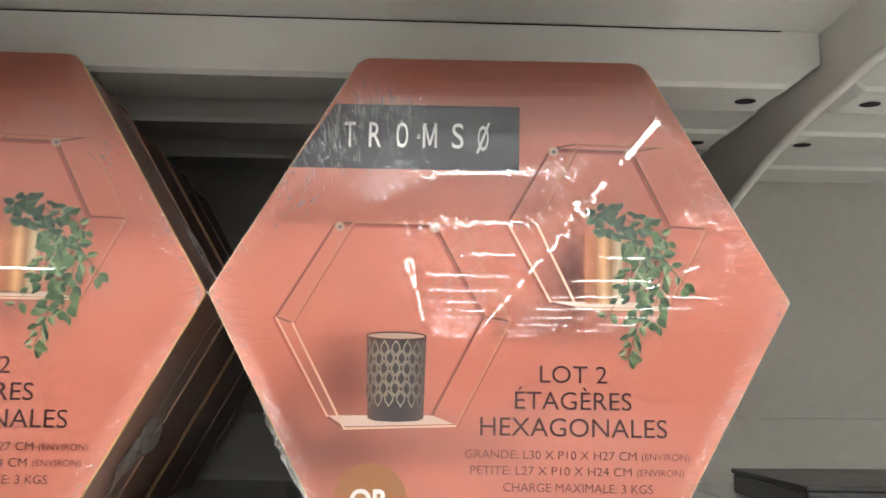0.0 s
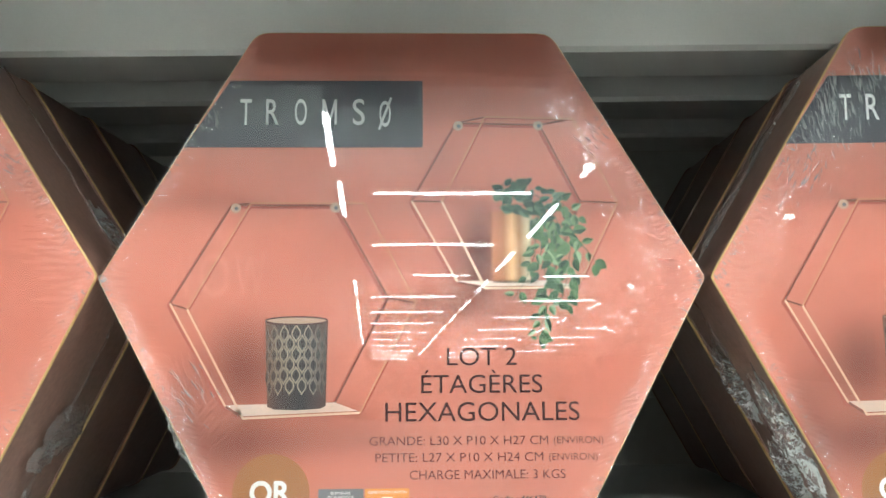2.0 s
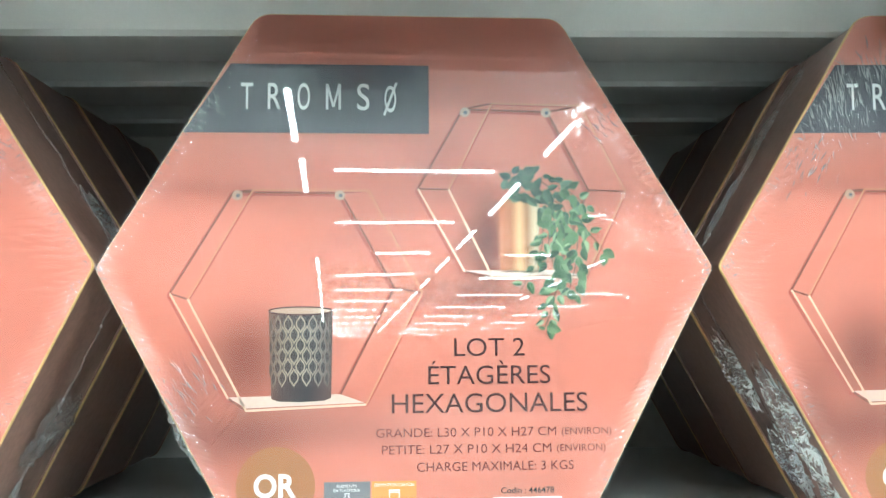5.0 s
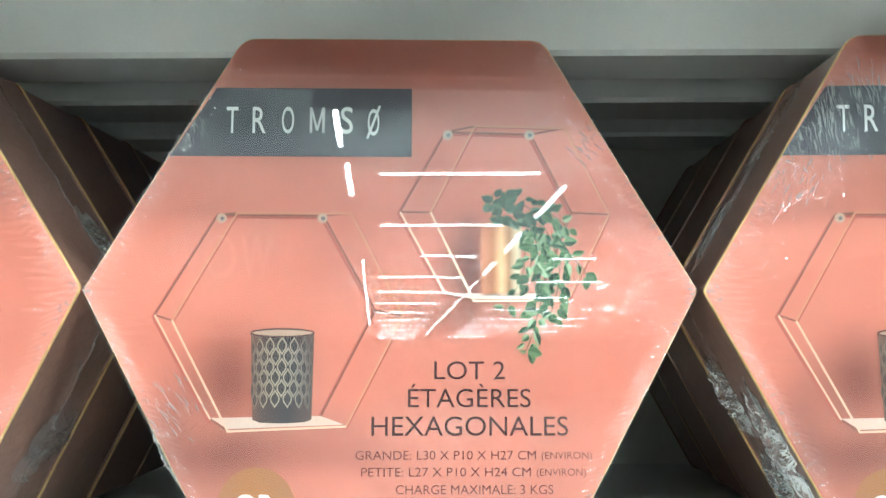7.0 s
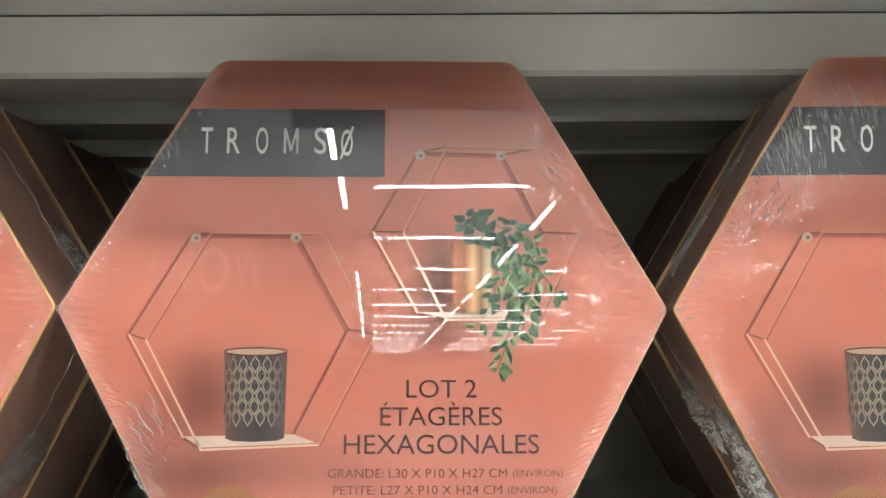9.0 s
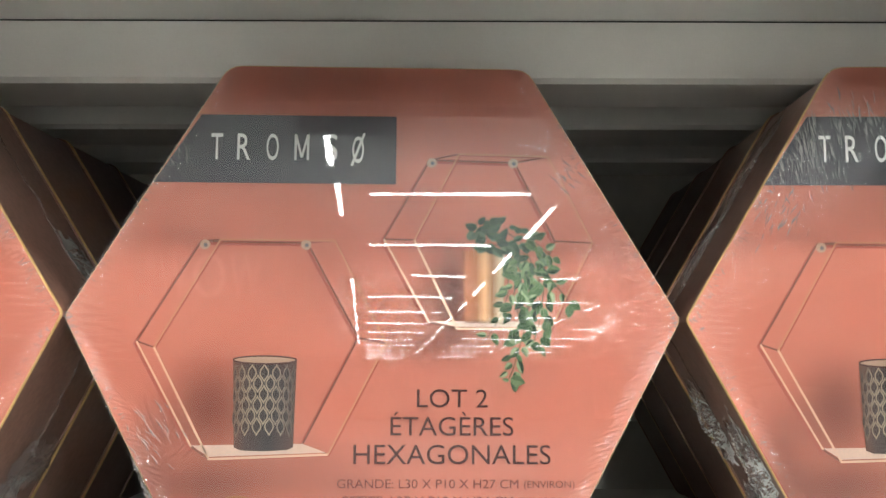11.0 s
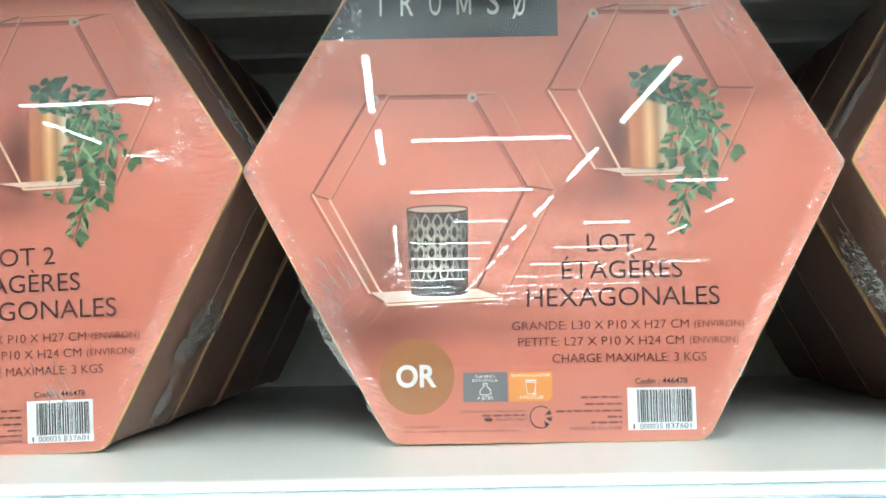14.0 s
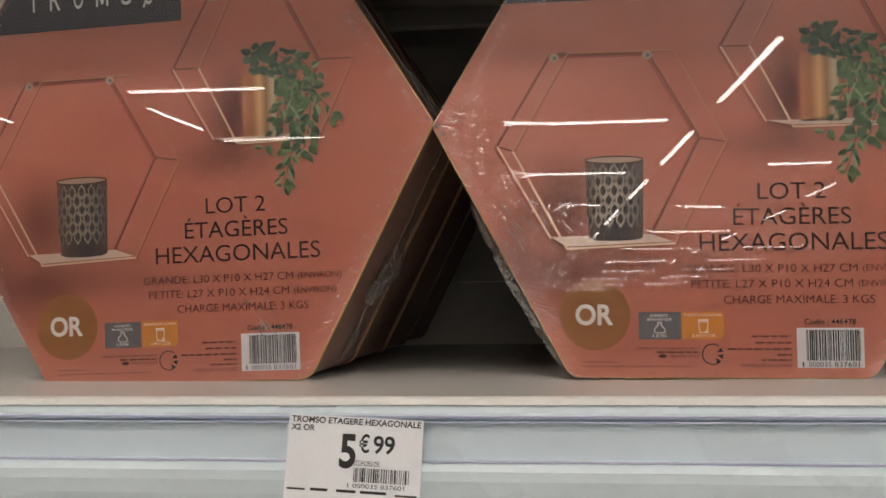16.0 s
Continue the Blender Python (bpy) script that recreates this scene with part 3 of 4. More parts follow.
        part("printed_plant", face, shade, panel, words)


def barcode(x0, x1, z0, z1, layer, seed):
    rng = random.Random(seed)
    bm, x = None, x0
    while x < x1:
        w = rng.choice((0.3, 0.3, 0.45, 0.6, 0.8))
        bm = bars([(x, min(x + w, x1), z0, z1)], layer, bm)
        x += w + rng.choice((0.25, 0.3, 0.4, 0.6))
    return bm


def front_print(p):
    """All that is printed on the front of a carton."""
    dark = [(-93.5, 107.6), (10.0, 107.6), (10.0, 70.6), (-117.5, 70.6)]
    part("printed_band", flat(dark, 1), CHARCOAL, p, "dark charcoal band")
    bm = None
    for ch, x0, x1 in (("T", -88, -81.8), ("R", -74.2, -67.3), ("O", -58.8, -52.3), ("S", -27.7, -21.2)):
        bm = write(ch, x0, x1, 83.2, 97.2, 3, bm, bold=0.005)
    for a, z in (((-43.4, 83.2), (-43.4, 97.2)), ((-36.8, 83.2), (-36.8, 97.2))):
        bm = stroke((a, z), 1.35, 3, bm)
    bm = stroke([(-43.2, 96.8), (-40.1, 84.6)], 1.2, 3, bm)
    bm = stroke([(-37.0, 96.8), (-40.1, 84.6)], 1.2, 3, bm)
    bm = write("O", -13.4, -7.2, 82.2, 96.2, 3, bm, bold=0.005)
    bm = stroke([(-13.6, 80.4), (-7.0, 98.2)], 1.3, 3, bm)
    part("printed_title", bm, WHITE_INK, p, "white capital lettering")
    wire_frame([(-91, 39.4), (-36, 39), (-8.5, -10.4), (-36, -64.6), (-92, -66), (-122, -12.8)], [(-81, 40.4), (-21.5, 40.2), (6, -13), (-23, -69.6), (-83, -72), (-113, -15.8)], p)
    wire_frame([(28, 84), (73, 83), (94, 41), (77, -2.6), (28, -2.2), (4, 41.3)], [(43.5, 87.4), (91, 86.4), (114, 40.2), (91.5, -5.2), (42.5, -5.4), (20, 41)], p)
    for cx, cz in ((-89, 37.6), (-36.5, 37.8), (29, 82.4), (72.3, 82.6)):
        part("printed_screw", disc(cx, cz, 2.7, 6, n=20), RIM_INK, p, "printed pale washer")
        part("printed_screw", disc(cx + 0.3, cz - 0.2, 1.1, 7, n=14), GREY_INK, p, "printed dark screw head")
    part("printed_board", flat([(-92, -65.2), (-36, -64.2), (-24, -68.6), (-83, -70.8)], 6), PALE, p, "printed pale shelf board")
    part("printed_board", flat([(28, -1.6), (76, -1.4), (90, -4.2), (42.5, -4.4)], 6), PALE, p, "printed pale shelf board")
    # the smoked glass jar with its lattice
    jar = flat([(-72.4, -22), (-39.8, -22), (-40.6, -66.0), (-44, -67.4), (-56, -68.0), (-67, -67.6), (-70.6, -66.2)], 8)
    part("printed_jar", jar, JAR, p, "printed smoked glass jar")
    part("printed_rim", disc(-56.1, -22, 16.3, 9, squash=0.13), RIM_INK, p)
    part("printed_rim", stroke([(-56.1 + 16.1 * math.cos(a), -22 + 2.0 * math.sin(a)) for a in (math.tau * i / 40 for i in range(40))], 0.8, 10, closed=True), DARK_INK, p)
    def on_jar(s, z):
        """A place on the printed jar: s from -8 to 8 mm round it, squeezed towards its sides."""
        return (-56.2 + 15.9 * math.sin(s / 9.2), z - 1.6 * (1 - math.cos(s / 9.2)))

    pale = dark = None
    for row in range(6):
        z = -28.6 - row * 5.4
        for col in range(-4, 5):
            c = (col + (0.5 if row % 2 else 0)) * 3.72
            if abs(c) > 12.6:
                continue
            for k, w, h in ((0, 1.46, 4.9), (1, 1.10, 3.6)):
                pts = [on_jar(c + u * w, z + v * h) for u, v in ((0, 1), (0.30, 0.72), (0.86, 0.34), (1, 0), (0.86, -0.34), (0.30, -0.72), (0, -1), (-0.30, -0.72), (-0.86, -0.34), (-1, 0), (-0.86, 0.34), (-0.30, 0.72))]
                if k:
                    dark = flat(pts, 10, dark)
                else:
                    pale = flat(pts, 9, pale)
    part("printed_lattice", pale, LATTICE_INK, p, "printed pale gold lattice")
    part("printed_lattice", dark, LOZENGE, p, "printed smoky lozenges")
    # the copper pot
    part("printed_pot", flat([(45, 35.6), (68, 35.6), (66.4, -2.6), (46.6, -2.6)], 6), POT, p, "printed copper plant pot")
    printed_plant(p)
    # the words
    for body, x0, x1, z0, z1, ink in (("LOT 2", 22, 58.5, -45.7, -36.6, DARK_INK), ("ÉTAGÈRES", 8.6, 71.6, -59.9, -50.6, DARK_INK), ("HEXAGONALES", -10, 90.6, -74.2, -64.6, DARK_INK),
                                      ("GRANDE: L30 X P10 X H27 CM", -18, 74.0, -86.2, -81.8, BROWN_INK), ("(ENVIRON)", 76.8, 102.6, -85.9, -82.4, BROWN_INK),
                                      ("PETITE: L27 X P10 X H24 CM", -15, 71.3, -94.6, -90.2, BROWN_INK), ("(ENVIRON)", 74.2, 99.4, -94.3, -90.8, BROWN_INK),
                                      ("CHARGE MAXIMALE: 3 KGS", 2.6, 82.6, -103.4, -98.9, BROWN_INK)):
        part("printed_word", write(body, x0, x1, z0, z1, 10), ink, p, "dark printed capitals")
    part("printed_disc", disc(-68, -109.6, 19.6, 2, n=64), OCHRE, p, "ochre brown round mark")
    part("printed_word", write("OR", -78.8, -57.8, -114.6, -103.9, 4, bold=0.03), WHITE_INK, p, "bold white letters")
    part("printed_tile", flat([(-44, -107.8), (-20.9, -107.8), (-20.9, -123), (-44, -123)], 2), GREY_INK, p, "grey recycling tile")
    part("printed_tile", flat([(-20.2, -107.8), (2.3, -107.8), (2.3, -120.5), (0, -123), (-20.2, -123)], 2), ORANGE, p, "orange recycling tile")
    bm = write("ELEMENTS", -37.6, -27.6, -110.6, -109.2, 4)
    bm = write("EN PLASTIQUE", -39.2, -26, -112.7, -111.3, 4, bm)
    bm = write("À JETER", -36.8, -28.6, -121.8, -120.2, 4, bm)
    bm = write("ELEMENTS EN CARTON", -18.8, 1.0, -110.3, -108.9, 4, bm)
    bm = write("À RECYCLER", -15.0, -2.4, -121.8, -120.2, 4, bm)
    bm = stroke([(-33.6, -113.6), (-31.4, -113.6), (-31.8, -115), (-29.8, -117), (-29.6, -118.8), (-30.6, -119.4), (-34.4, -119.4), (-35.4, -118.8), (-35.2, -117), (-33.2, -115)], 0.4, 4, bm, closed=True)
    bm = stroke([(-11.6, -112.4), (-6.0, -112.4)], 0.9, 4, bm)
    bm = stroke([(-11.4, -113.4), (-6.2, -113.4), (-6.9, -119.2), (-10.7, -119.2)], 0.4, 4, bm, closed=True)
    bm = stroke([(-6.9 + 0.8 * math.cos(a), -118.8 + 0.8 * math.sin(a)) for a in (math.tau * i / 12 for i in range(12))], 0.35, 4, bm, closed=True)
    part("printed_word", bm, WHITE_INK, p, "small white recycling words")
    bm = write("CONSIGNE POUVANT VARIER LOCALEMENT", -46, -11, -128.6, -127.3, 4)
    bm = write("FRANCE ONLY", -27.2, -11.2, -133.0, -131.4, 4, bm)
    bm = disc(-31.2, -132.2, 2.3, 4, bm, squash=0.45)
    bm = write("Accessoires non inclus.", -75, -56, -136.0, -134.7, 4, bm)
    bm = write("Image non contractuelle - le produit peut varier de l'illustration.", -75, -15, -138.4, -137.1, 4, bm)
    bm = write("FABRIQUÉ EN CHINE", 11, 38, -138.2, -136.4, 4, bm)
    part("printed_word", bm, DARK_INK, p, "small dark print")
    bm, pr = None, random.Random(6)
    for x0, x1, z in ((-34.6, -11, -130.1), (17, 38, -121.4), (19, 38, -124.9), (4, 38, -128.4), (30.4, 38, -131.6), (22, 38, -134.4)):
        while x0 < x1:
            w = min(pr.uniform(2.2, 5.5), x1 - x0)
            bm = bars([(x0, x0 + w, z - 0.55, z + 0.55)], 4, bm)
            x0 += w + 0.9
    part("printed_bar", bm, BROWN_INK, p, "small print as plain bars")
    ring = [(-4 + 5.6 * math.cos(a), -131.2 + 5.6 * math.sin(a)) for a in (0.9 + i * 0.24 for i in range(20))]
    bm = stroke(ring, 0.6, 4)
    for a in (-0.9, -0.2, 0.5):
        bm = flat([(-4 + 2.4 * math.cos(a), -131.2 + 2.4 * math.sin(a)), (-4 + 5.8 * math.cos(a - 0.28), -131.2 + 5.8 * math.sin(a - 0.28)), (-4 + 5.8 * math.cos(a + 0.2), -131.2 + 5.8 * math.sin(a + 0.2))], 4, bm)
    part("printed_mark", bm, BLACK, p, "round recycling mark")
    part("printed_tile", flat([(41, -116.8), (76.3, -116.8), (76.3, -138.6), (41, -138.6)], 2), PAPER, p, "white barcode field")
    bm = barcode(46, 74.3, -134.6, -118.0, 4, 3)
    bm = write("1", 43.6, 44.4, -137.9, -135.4, 4, bm)
    bm = write("000035", 47, 58.8, -137.9, -135.4, 4, bm)
    bm = write("837601", 60.4, 73.6, -137.9, -135.4, 4, bm)
    part("printed_barcode", bm, BLACK, p, "black barcode with digits")
    part("printed_word", write("Codin : 446478", 45.2, 72.4, -114.9, -112.0, 4, bold=0.012), BLACK, p, "bold black code")


def carton():
    e = new("hexagonal_carton")
    part("sleeve", slab(hexagon(1.2), 0.0022, DEPTH - 0.0015), (SIDE, SIDE), e, "dark maroon sides")
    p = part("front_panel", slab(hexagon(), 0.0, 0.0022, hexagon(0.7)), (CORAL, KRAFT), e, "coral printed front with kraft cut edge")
    part("back_panel", slab(hexagon(), DEPTH - 0.0015, DEPTH), (SIDE, KRAFT), e, "maroon back with kraft cut edge")
    front_print(p)
    return tagged(e, "coral hexagonal carton of wall shelves, shrink-wrapped, standing on the shelf", "carton", group="hexagonal cartons")


def half_width(az):
    return TIP - (TIP - TOPX) * az / TOPZ if az > 0 else TIP - (TIP - LOWX) * az / LOW


def film(parent, seed, patches, edge=0.9, wave=0.03):
    """The clear shrink film over a front: gently wavy, puckered along the edges and in patches (x, z, radius, height, angle)."""
    nx, nz = 380, 480
    bm = bmesh.new()
    rows = []
    for j in range(nz + 1):
        az = LOW + 0.4 + (TOPZ - LOW - 0.8) * j / nz
        hw = half_width(az) - 0.3
        row = []
        for i in range(nx + 1):
            u = 2 * i / nx - 1
            ax = hw * (1.3 * u - 0.3 * u ** 3)
            e = (hw - abs(ax)) * 0.86
            f = min(az - LOW, TOPZ - az)
            d = wave * noise.noise(Vector((ax / 75, az / 60, seed))) + wave * 0.14 * noise.noise(Vector((ax / 30, az / 26, seed + 3)))
            side = 7.3 if ax > 0 else 1.7
            m = math.exp(-((e - 3.5) / (2.6 + 3.6 * abs(noise.noise(Vector((az / 14, side, seed)))))) ** 2)
            d += edge * (2.3 if az > 10 else 1.3) * m * noise.noise(Vector(((az + 0.35 * e) / 1.6, e / 4 + side, seed + 5)))
            comb = abs(math.sin((az + 0.5 * e) * math.pi / 2.9 + 2.5 * noise.noise(Vector((az / 16, side, seed + 6)))))
            d += edge * 0.75 * m * (1 - comb) ** 1.5
            tip = math.exp(-(e / 17) ** 2) * math.exp(-(az / 24) ** 2)
            d += edge * 0.4 * tip * noise.noise(Vector((az / 2.2, e / 8 + side, seed + 8)))
            d += edge * 0.35 * math.exp(-(f / 5) ** 2) * noise.noise(Vector((ax / 6, f / 12, seed + 9)))
            for px, pz, r, h, ang in patches:
                dx, dz = ax - px, az - pz
                q = (dx * dx + dz * dz) / (r * r)
                if q < 6:
                    c, s = math.cos(ang), math.sin(ang)
                    d += h * math.exp(-q) * noise.noise(Vector(((dx * c + dz * s) / 1.7, (-dx * s + dz * c) / 11, seed + px)))
            row.append(bm.verts.new(mm(ax, az, -0.0030 + (0.008 * az + 0.008 * ax) / 1000 - d / 1000)))
        rows.append(row)
    for j in range(nz):
        for i in range(nx):
            bm.faces.new((rows[j][i], rows[j][i + 1], rows[j + 1][i + 1], rows[j + 1][i]))
    ob = part("shrink_film", bm, FILM, parent, "clear glossy shrink film, puckered at the edges", smooth=True)
    ob.visible_shadow = False
    return ob


def side_film(parent, corner_a, corner_b, seed, crumples):
    """Film over one slanted side: a wavy welded seam and crumpled bunches. crumples: (along, depth, half length, half depth, height in metres)."""
    a, b = Vector(mm(*corner_a)), Vector(mm(*corner_b))
    along = b - a
    out = Vector((along.z, 0, -along.x)).normalized()
    if out.x * (a.x + b.x) < 0:
        out = -out
    seam = bmesh.new()
    prev = None
    for i in range(90):
        u = 0.03 + 0.94 * i / 89
        y = DEPTH * (0.60 + 0.07 * noise.noise(Vector((u * 9, seed, 0)))) + 0.0016 * noise.noise(Vector((u * 60, seed, 2)))
        p = a + along * u + Vector((0, y, 0)) + out * 0.0006
        row = [seam.verts.new(p), seam.verts.new(p + Vector((0, 0.0004, 0)) + out * 0.0011), seam.verts.new(p + Vector((0, 0.0011, 0)))]
        if prev:
            seam.faces.new((prev[0], prev[1], row[1], row[0])), seam.faces.new((prev[1], prev[2], row[2], row[1]))
        prev = row
    part("film_seam", seam, CRUMPLE, parent, "wavy welded film seam")
    for k, (u0, y0, hu, hy, high) in enumerate(crumples):
        bm = bmesh.new()
        n, rows = 64, []
        for i in range(n + 1):
            row = []
            for j in range(n + 1):
                p, q = 2 * i / n - 1, 2 * j / n - 1
                wob = 0.34 * noise.noise(Vector((p * 2.4, q * 2.3, seed + k))) + 0.16 * noise.noise(Vector((p * 8, q * 8, seed + k + 5)))
                fade = min(max(0.0, 1 - (p * p + q * q) ** 0.5 + wob) * 1.8, 1)
                w = 1 - 2 * abs(noise.noise(Vector((p * 3.2 + q, q * 2.2, seed + 7 + k)))) + 0.5 * (0.5 - abs(noise.noise(Vector((p * 9 + q * 4, q * 5 - p * 2, seed + 9 + k)))) * 2)
                w += 0.28 * noise.noise(Vector((p * 24, q * 15, seed + 12 + k)))
                place = a + along * (u0 + hu * p * (1 + wob)) + Vector((0, min(max((y0 + hy * q * (1 - wob)) * 0.9, 0.003), DEPTH - 0.002), 0)) + out * (0.0016 + fade * high * max(0.15, 0.35 + 0.6 * w))
                row.append((bm.verts.new(place), fade))
            rows.append(row)
        for i in range(n):
            for j in range(n):
                quad = (rows[i][j], rows[i + 1][j], rows[i + 1][j + 1], rows[i][j + 1])
                if min(f for _, f in quad) > 0.02:
                    bm.faces.new([v for v, _ in quad])
        part("film_crumple", bm, CRUMPLE, parent, "bunched clear film")


first_carton = carton()
PLACES = {"left": pose(-0.3124, -0.0029, SHELF - 0.0012, 1.36, -1.38, -1.6), "middle": pose(0, -0.0006, SHELF + 0.0004, -0.5, 0.4, 0.9), "right": pose(0.3210, -0.0054, SHELF - 0.0020, 0.8, 0.45, -2.2)}
first_carton.matrix_world = PLACES["middle"]
left_carton = copy_thing(first_carton, PLACES["left"])
right_carton = copy_thing(first_carton, PLACES["right"])
rng = random.Random(11)
for key, count in (("left", 3), ("middle", 3), ("right", 3)):
    for k in range(1, count + 1):
        c = copy_thing(first_carton, PLACES[key] @ pose(rng.uniform(-0.0008, 0.0008), 0.0955 * k, 0, 0, 0, rng.uniform(-0.12, 0.12)))
        c["label"] = "coral hexagonal carton standing behind another on the shelf"
film(first_carton, 1.0, ((104, 76, 9, 0.35, 2.2), (112, 36, 8, 0.22, 0.3), (-112, -58, 11, 0.6, 0.3), (-95, -70, 12, 0.45, 2.4), (128, 28, 10, 0.3, 1.1), (82, 92, 6, 0.4, 0.3), (-104, 78, 7, 0.5, 2.0)))
film(left_carton, 21.0, ((118, 60, 9, 0.4, 0.4), (-106, -70, 13, 0.5, 0.3), (60, -112, 8, 0.3, 0.2)))
film(right_carton, 41.0, ((-98, 86, 24, 0.60, 0.25), (-64, 94, 20, 0.45, 0.3), (108, 64, 12, 0.22, 0.6), (-40, 45, 24, 0.05, 0.3), (40, 55, 24, 0.05, 0.8)), edge=0.95)


def wrinkles(parent, seed, patches, per_edge):
    """Fine gathered ridges in the film, whitened to stand in for glints: in patches (x, z, half width, half height,
    count, lean) and across the slanted edges.
    """
    rr = random.Random(seed)
    bm = bmesh.new()

    def ridge(x, z, length, width, ang):
        c, s = math.cos(ang), math.sin(ang)
        y = -0.0034 + (0.008 * z + 0.008 * x) / 1000
        rows = []
        for k in range(6):
            u = k / 5 - 0.5
            w = width * (1 - (2 * u) ** 2) * 0.5 + 0.02
            sway = 0.35 * math.sin(u * 5 + x) * width
            px, pz = x + u * length * c - sway * s, z + u * length * s + sway * c
            rows.append([bm.verts.new(mm(px - w * s * q, pz + w * c * q, y - (0.0004 if q == 0 else 0))) for q in (-1, 0, 1)])
        for a, b in zip(rows, rows[1:]):
            bm.faces.new((a[0], b[0], b[1], a[1])), bm.faces.new((a[1], b[1], b[2], a[2]))

    for cx, cz, rx, rz, count, lean in patches:
        for _ in range(count):
            x, z = cx + rr.gauss(0, 0.5) * rx, cz + rr.gauss(0, 0.5) * rz
            if LOW + 4 < z < TOPZ - 4 and abs(x) < half_width(z) - 3:
                ridge(x, z, rr.uniform(2.5, 8.5), rr.uniform(0.3, 0.75), lean + rr.uniform(-0.22, 0.22))
    for sx in (-1, 1):
        for end_x, end_z in ((TOPX, TOPZ), (LOWX, LOW)):
            along = Vector((end_x - TIP, end_z)).normalized()
            for _ in range(per_edge):
                u = rr.random() ** 1.4 * 0.85
                x, z = TIP + (end_x - TIP) * u, end_z * u
                inward = Vector((-abs(along.y), along.x * math.copysign(1, end_z)))
                e = rr.uniform(1.5, 4.5 + 3 * abs(noise.noise(Vector((z / 12, sx, seed)))))
                x, z = x + inward.x * e, z + inward.y * e
                ridge(sx * x, z, rr.uniform(1.5, 4.2), rr.uniform(0.22, 0.5), math.atan2(inward.y, sx * inward.x) + rr.uniform(-0.3, 0.3))
    ob = part("film_gather", bm, GLINT_WRINKLE, parent, smooth=True)
    ob.visible_shadow = False
    tagged(ob, "finely gathered film, whitened in place of its glints", kind="stuff")


wrinkles(first_carton, 5, ((-112, -58, 14, 16, 34, 2.2), (104, 78, 9, 8, 16, 2.4), (-104, 84, 8, 8, 16, 2.0)), 42)
wrinkles(left_carton, 6, ((60, -108, 12, 12, 20, 2.2), (118, 60, 9, 10, 14, 2.6)), 42)
wrinkles(right_carton, 7, ((-96, 88, 24, 22, 150, 1.75), (-62, 104, 24, 12, 60, 1.85), (-112, 52, 12, 14, 30, 1.2)), 46)


R_TIP, L_TIP, R_LOW, L_LOW, R_TOP, L_TOP = (159, 0), (-159, 0), (81.5, -143.5), (-81.5, -143.5), (79.5, 134), (-79.5, 134)
for thing, seed in ((left_carton, 3.0), (first_carton, 13.0), (right_carton, 23.0)):
    side_film(thing, R_TIP, R_LOW, seed, ((0.56, 0.070, 0.10, 0.030, 0.006), (0.66, 0.055, 0.06, 0.018, 0.004), (0.86, 0.060, 0.07, 0.010, 0.003)))
    side_film(thing, L_TIP, L_LOW, seed + 1, ((0.40, 0.078, 0.16, 0.022, 0.005), (0.58, 0.026, 0.24, 0.026, 0.005), (0.76, 0.070, 0.14, 0.024, 0.005), (0.88, 0.03, 0.08, 0.020, 0.003)))
    side_film(thing, R_TIP, R_TOP, seed + 2, ((0.25, 0.075, 0.10, 0.016, 0.002),))
    side_film(thing, L_TIP, L_TOP, seed + 3, ((0.30, 0.066, 0.16, 0.005, 0.002), (0.62, 0.068, 0.12, 0.006, 0.002), (0.82, 0.06, 0.07, 0.014, 0.002)))


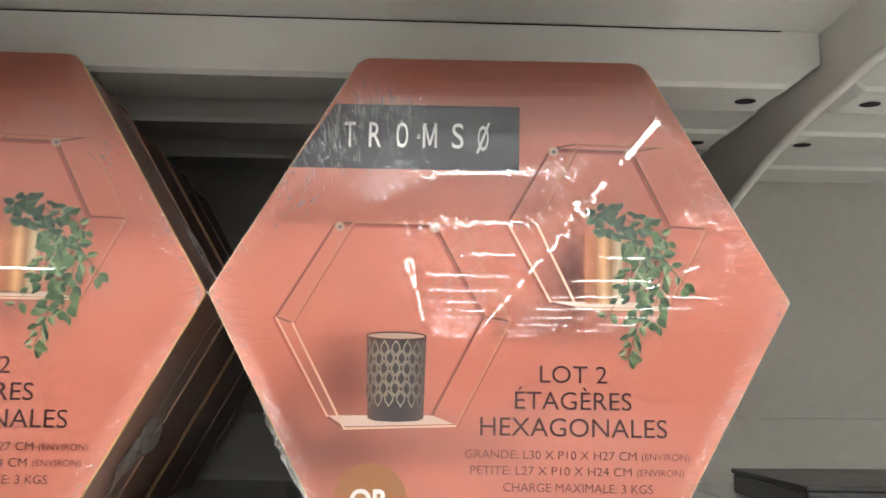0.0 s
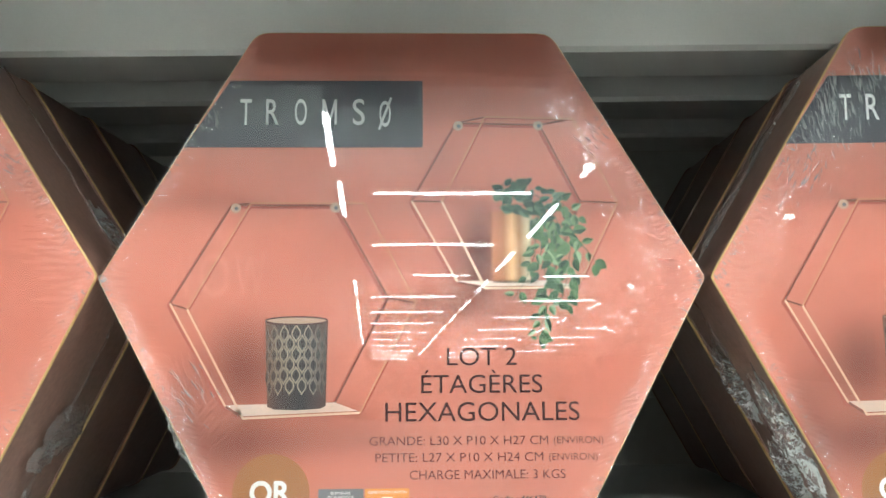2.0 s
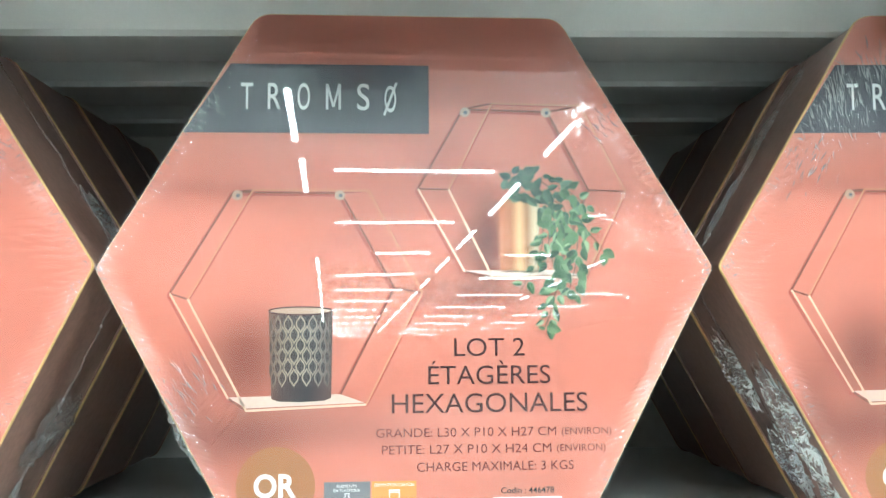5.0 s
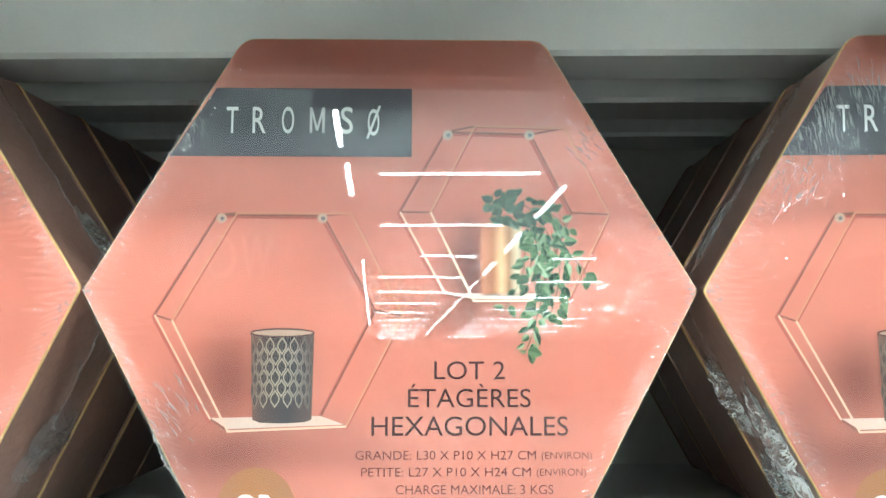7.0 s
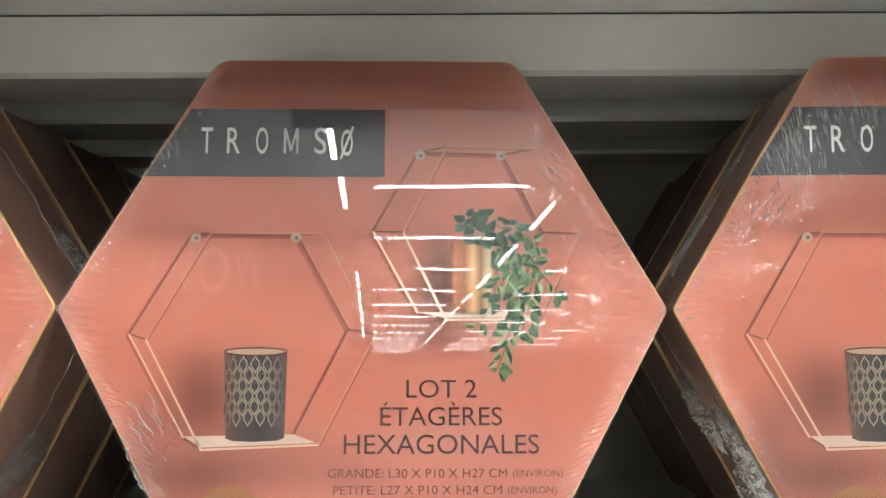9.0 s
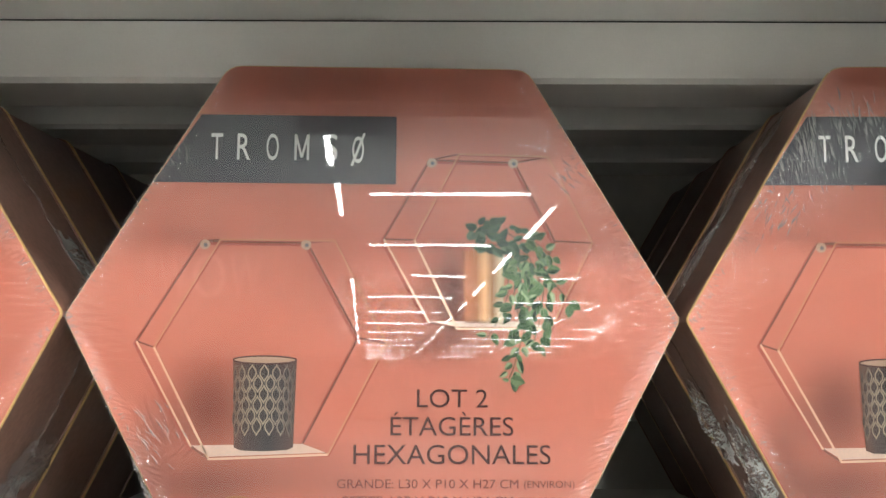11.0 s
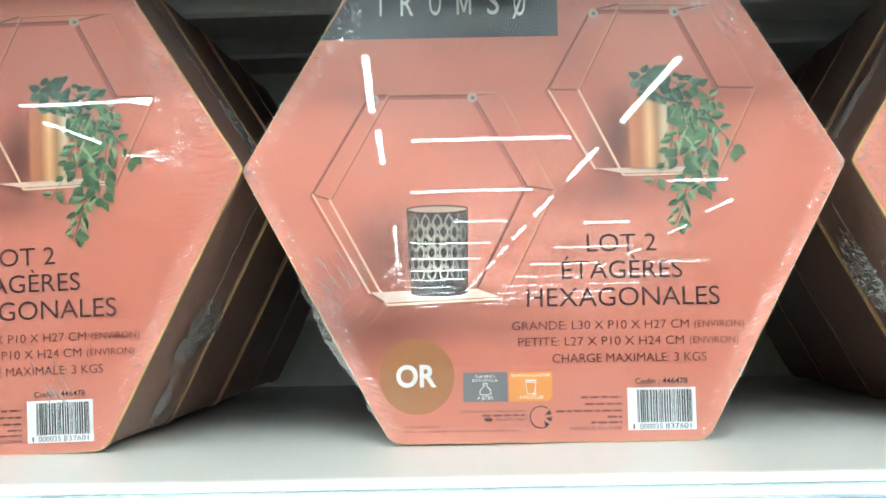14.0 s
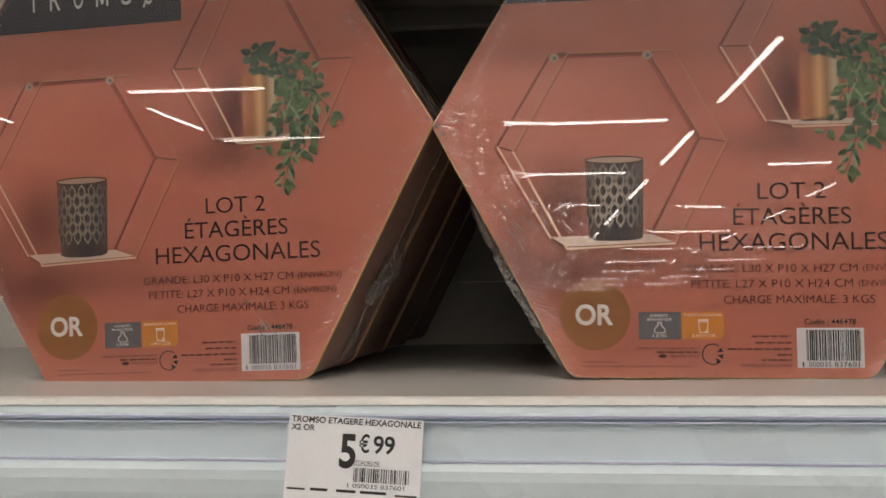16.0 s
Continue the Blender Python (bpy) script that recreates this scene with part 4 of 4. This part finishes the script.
# ---- price labels and small things ----
def price_label(x, z, w, h, lean, full):
    e = new("price_label")
    part("card", box_bm(-w / 2, w / 2, -0.0003, 0.0003, -h, 0), PAPER, e, "white card")

    def at(ax, az, y):
        return (ax / 1000, -0.0004 + y, az / 1000)

    def bar_rows(rows, bm=None):
        bm = bm or bmesh.new()
        for x0, x1, z0, z1 in rows:
            bm.faces.new([bm.verts.new(at(*q, -0.0001)) for q in ((x0, z0), (x1, z0), (x1, z1), (x0, z1))])
        return bm

    if full:
        part("word_line", write("TROMSO ETAGERE HEXAGONALE", -30.0, 30.2, -3.3, -0.7, 1, bold=0.02, shear=0.05, place=at), BLACK, e, "small bold capitals")
        part("word_line", write("X2 OR", -30.0, -19.0, -6.9, -4.4, 1, bold=0.02, shear=0.05, place=at), BLACK, e)
        bm = write("5", -6.6, 0.9, -22.2, -8.2, 1, bold=0.03, place=at)
        bm = write("€", 2.2, 7.0, -15.4, -8.0, 1, bm, bold=0.02, place=at)
        bm = write("99", 8.8, 18.6, -15.4, -8.0, 1, bm, bold=0.02, place=at)
        part("price", bm, BLACK, e, "large dark price digits")
        part("word_line", write("ECOMOB:0.02€", 0.4, 12.2, -21.4, -19.2, 1, place=at), BLACK, e)
    rr = random.Random(8)
    rows, bx = [], 0.5
    while bx < 26:
        bw = rr.choice((0.3, 0.5, 0.8))
        rows.append((bx, bx + bw, -28.6, -22.4))
        bx += bw + rr.choice((0.3, 0.5, 0.7))
    part("barcode", bar_rows(rows), BLACK, e, "black barcode")
    if full:
        part("word_line", write("1 000035 837601", -2.0, 24.0, -31.2, -29.4, 1, place=at), BLACK, e)
    for row in ((-30, -21.5, -33.6, -32.8), (20, 30, -34.0, -33.2), (-19, -11, -33.6, -32.4), (-7, 2, -33.6, -32.4), (4, 16, -33.6, -32.4)):
        part("print_bar", bar_rows([row]), BLACK, e)
    e.matrix_world = pose(x, EDGE - 0.0098, z, -7, lean, 0)
    return tagged(e, "white paper price label in the shelf rail" if full else "white paper price label with barcode in the shelf rail", "price label", group="price labels")


price_label(-0.1805, 1.1862, 0.0625, 0.040, 3.0, True)
price_label(-0.0185, 1.5060, 0.0640, 0.038, 0.0, False)


def low_carton(x, y, w, d, h):
    e = new("dark_carton")
    part("body", box_bm(-w / 2, w / 2, 0, d, 0, h, 0.003), CARTON_DARK, e)
    part("lid", box_bm(-w / 2 - 0.001, w / 2 + 0.001, -0.001, d + 0.001, h, h + 0.004, 0.001), CARTON_DARK, e)
    e.matrix_world = pose(x, y, SHELF)
    return tagged(e, "low dark carton lying on the next shelf bay", "carton")


low_carton(0.730, 0.20, 0.30, 0.16, 0.018)
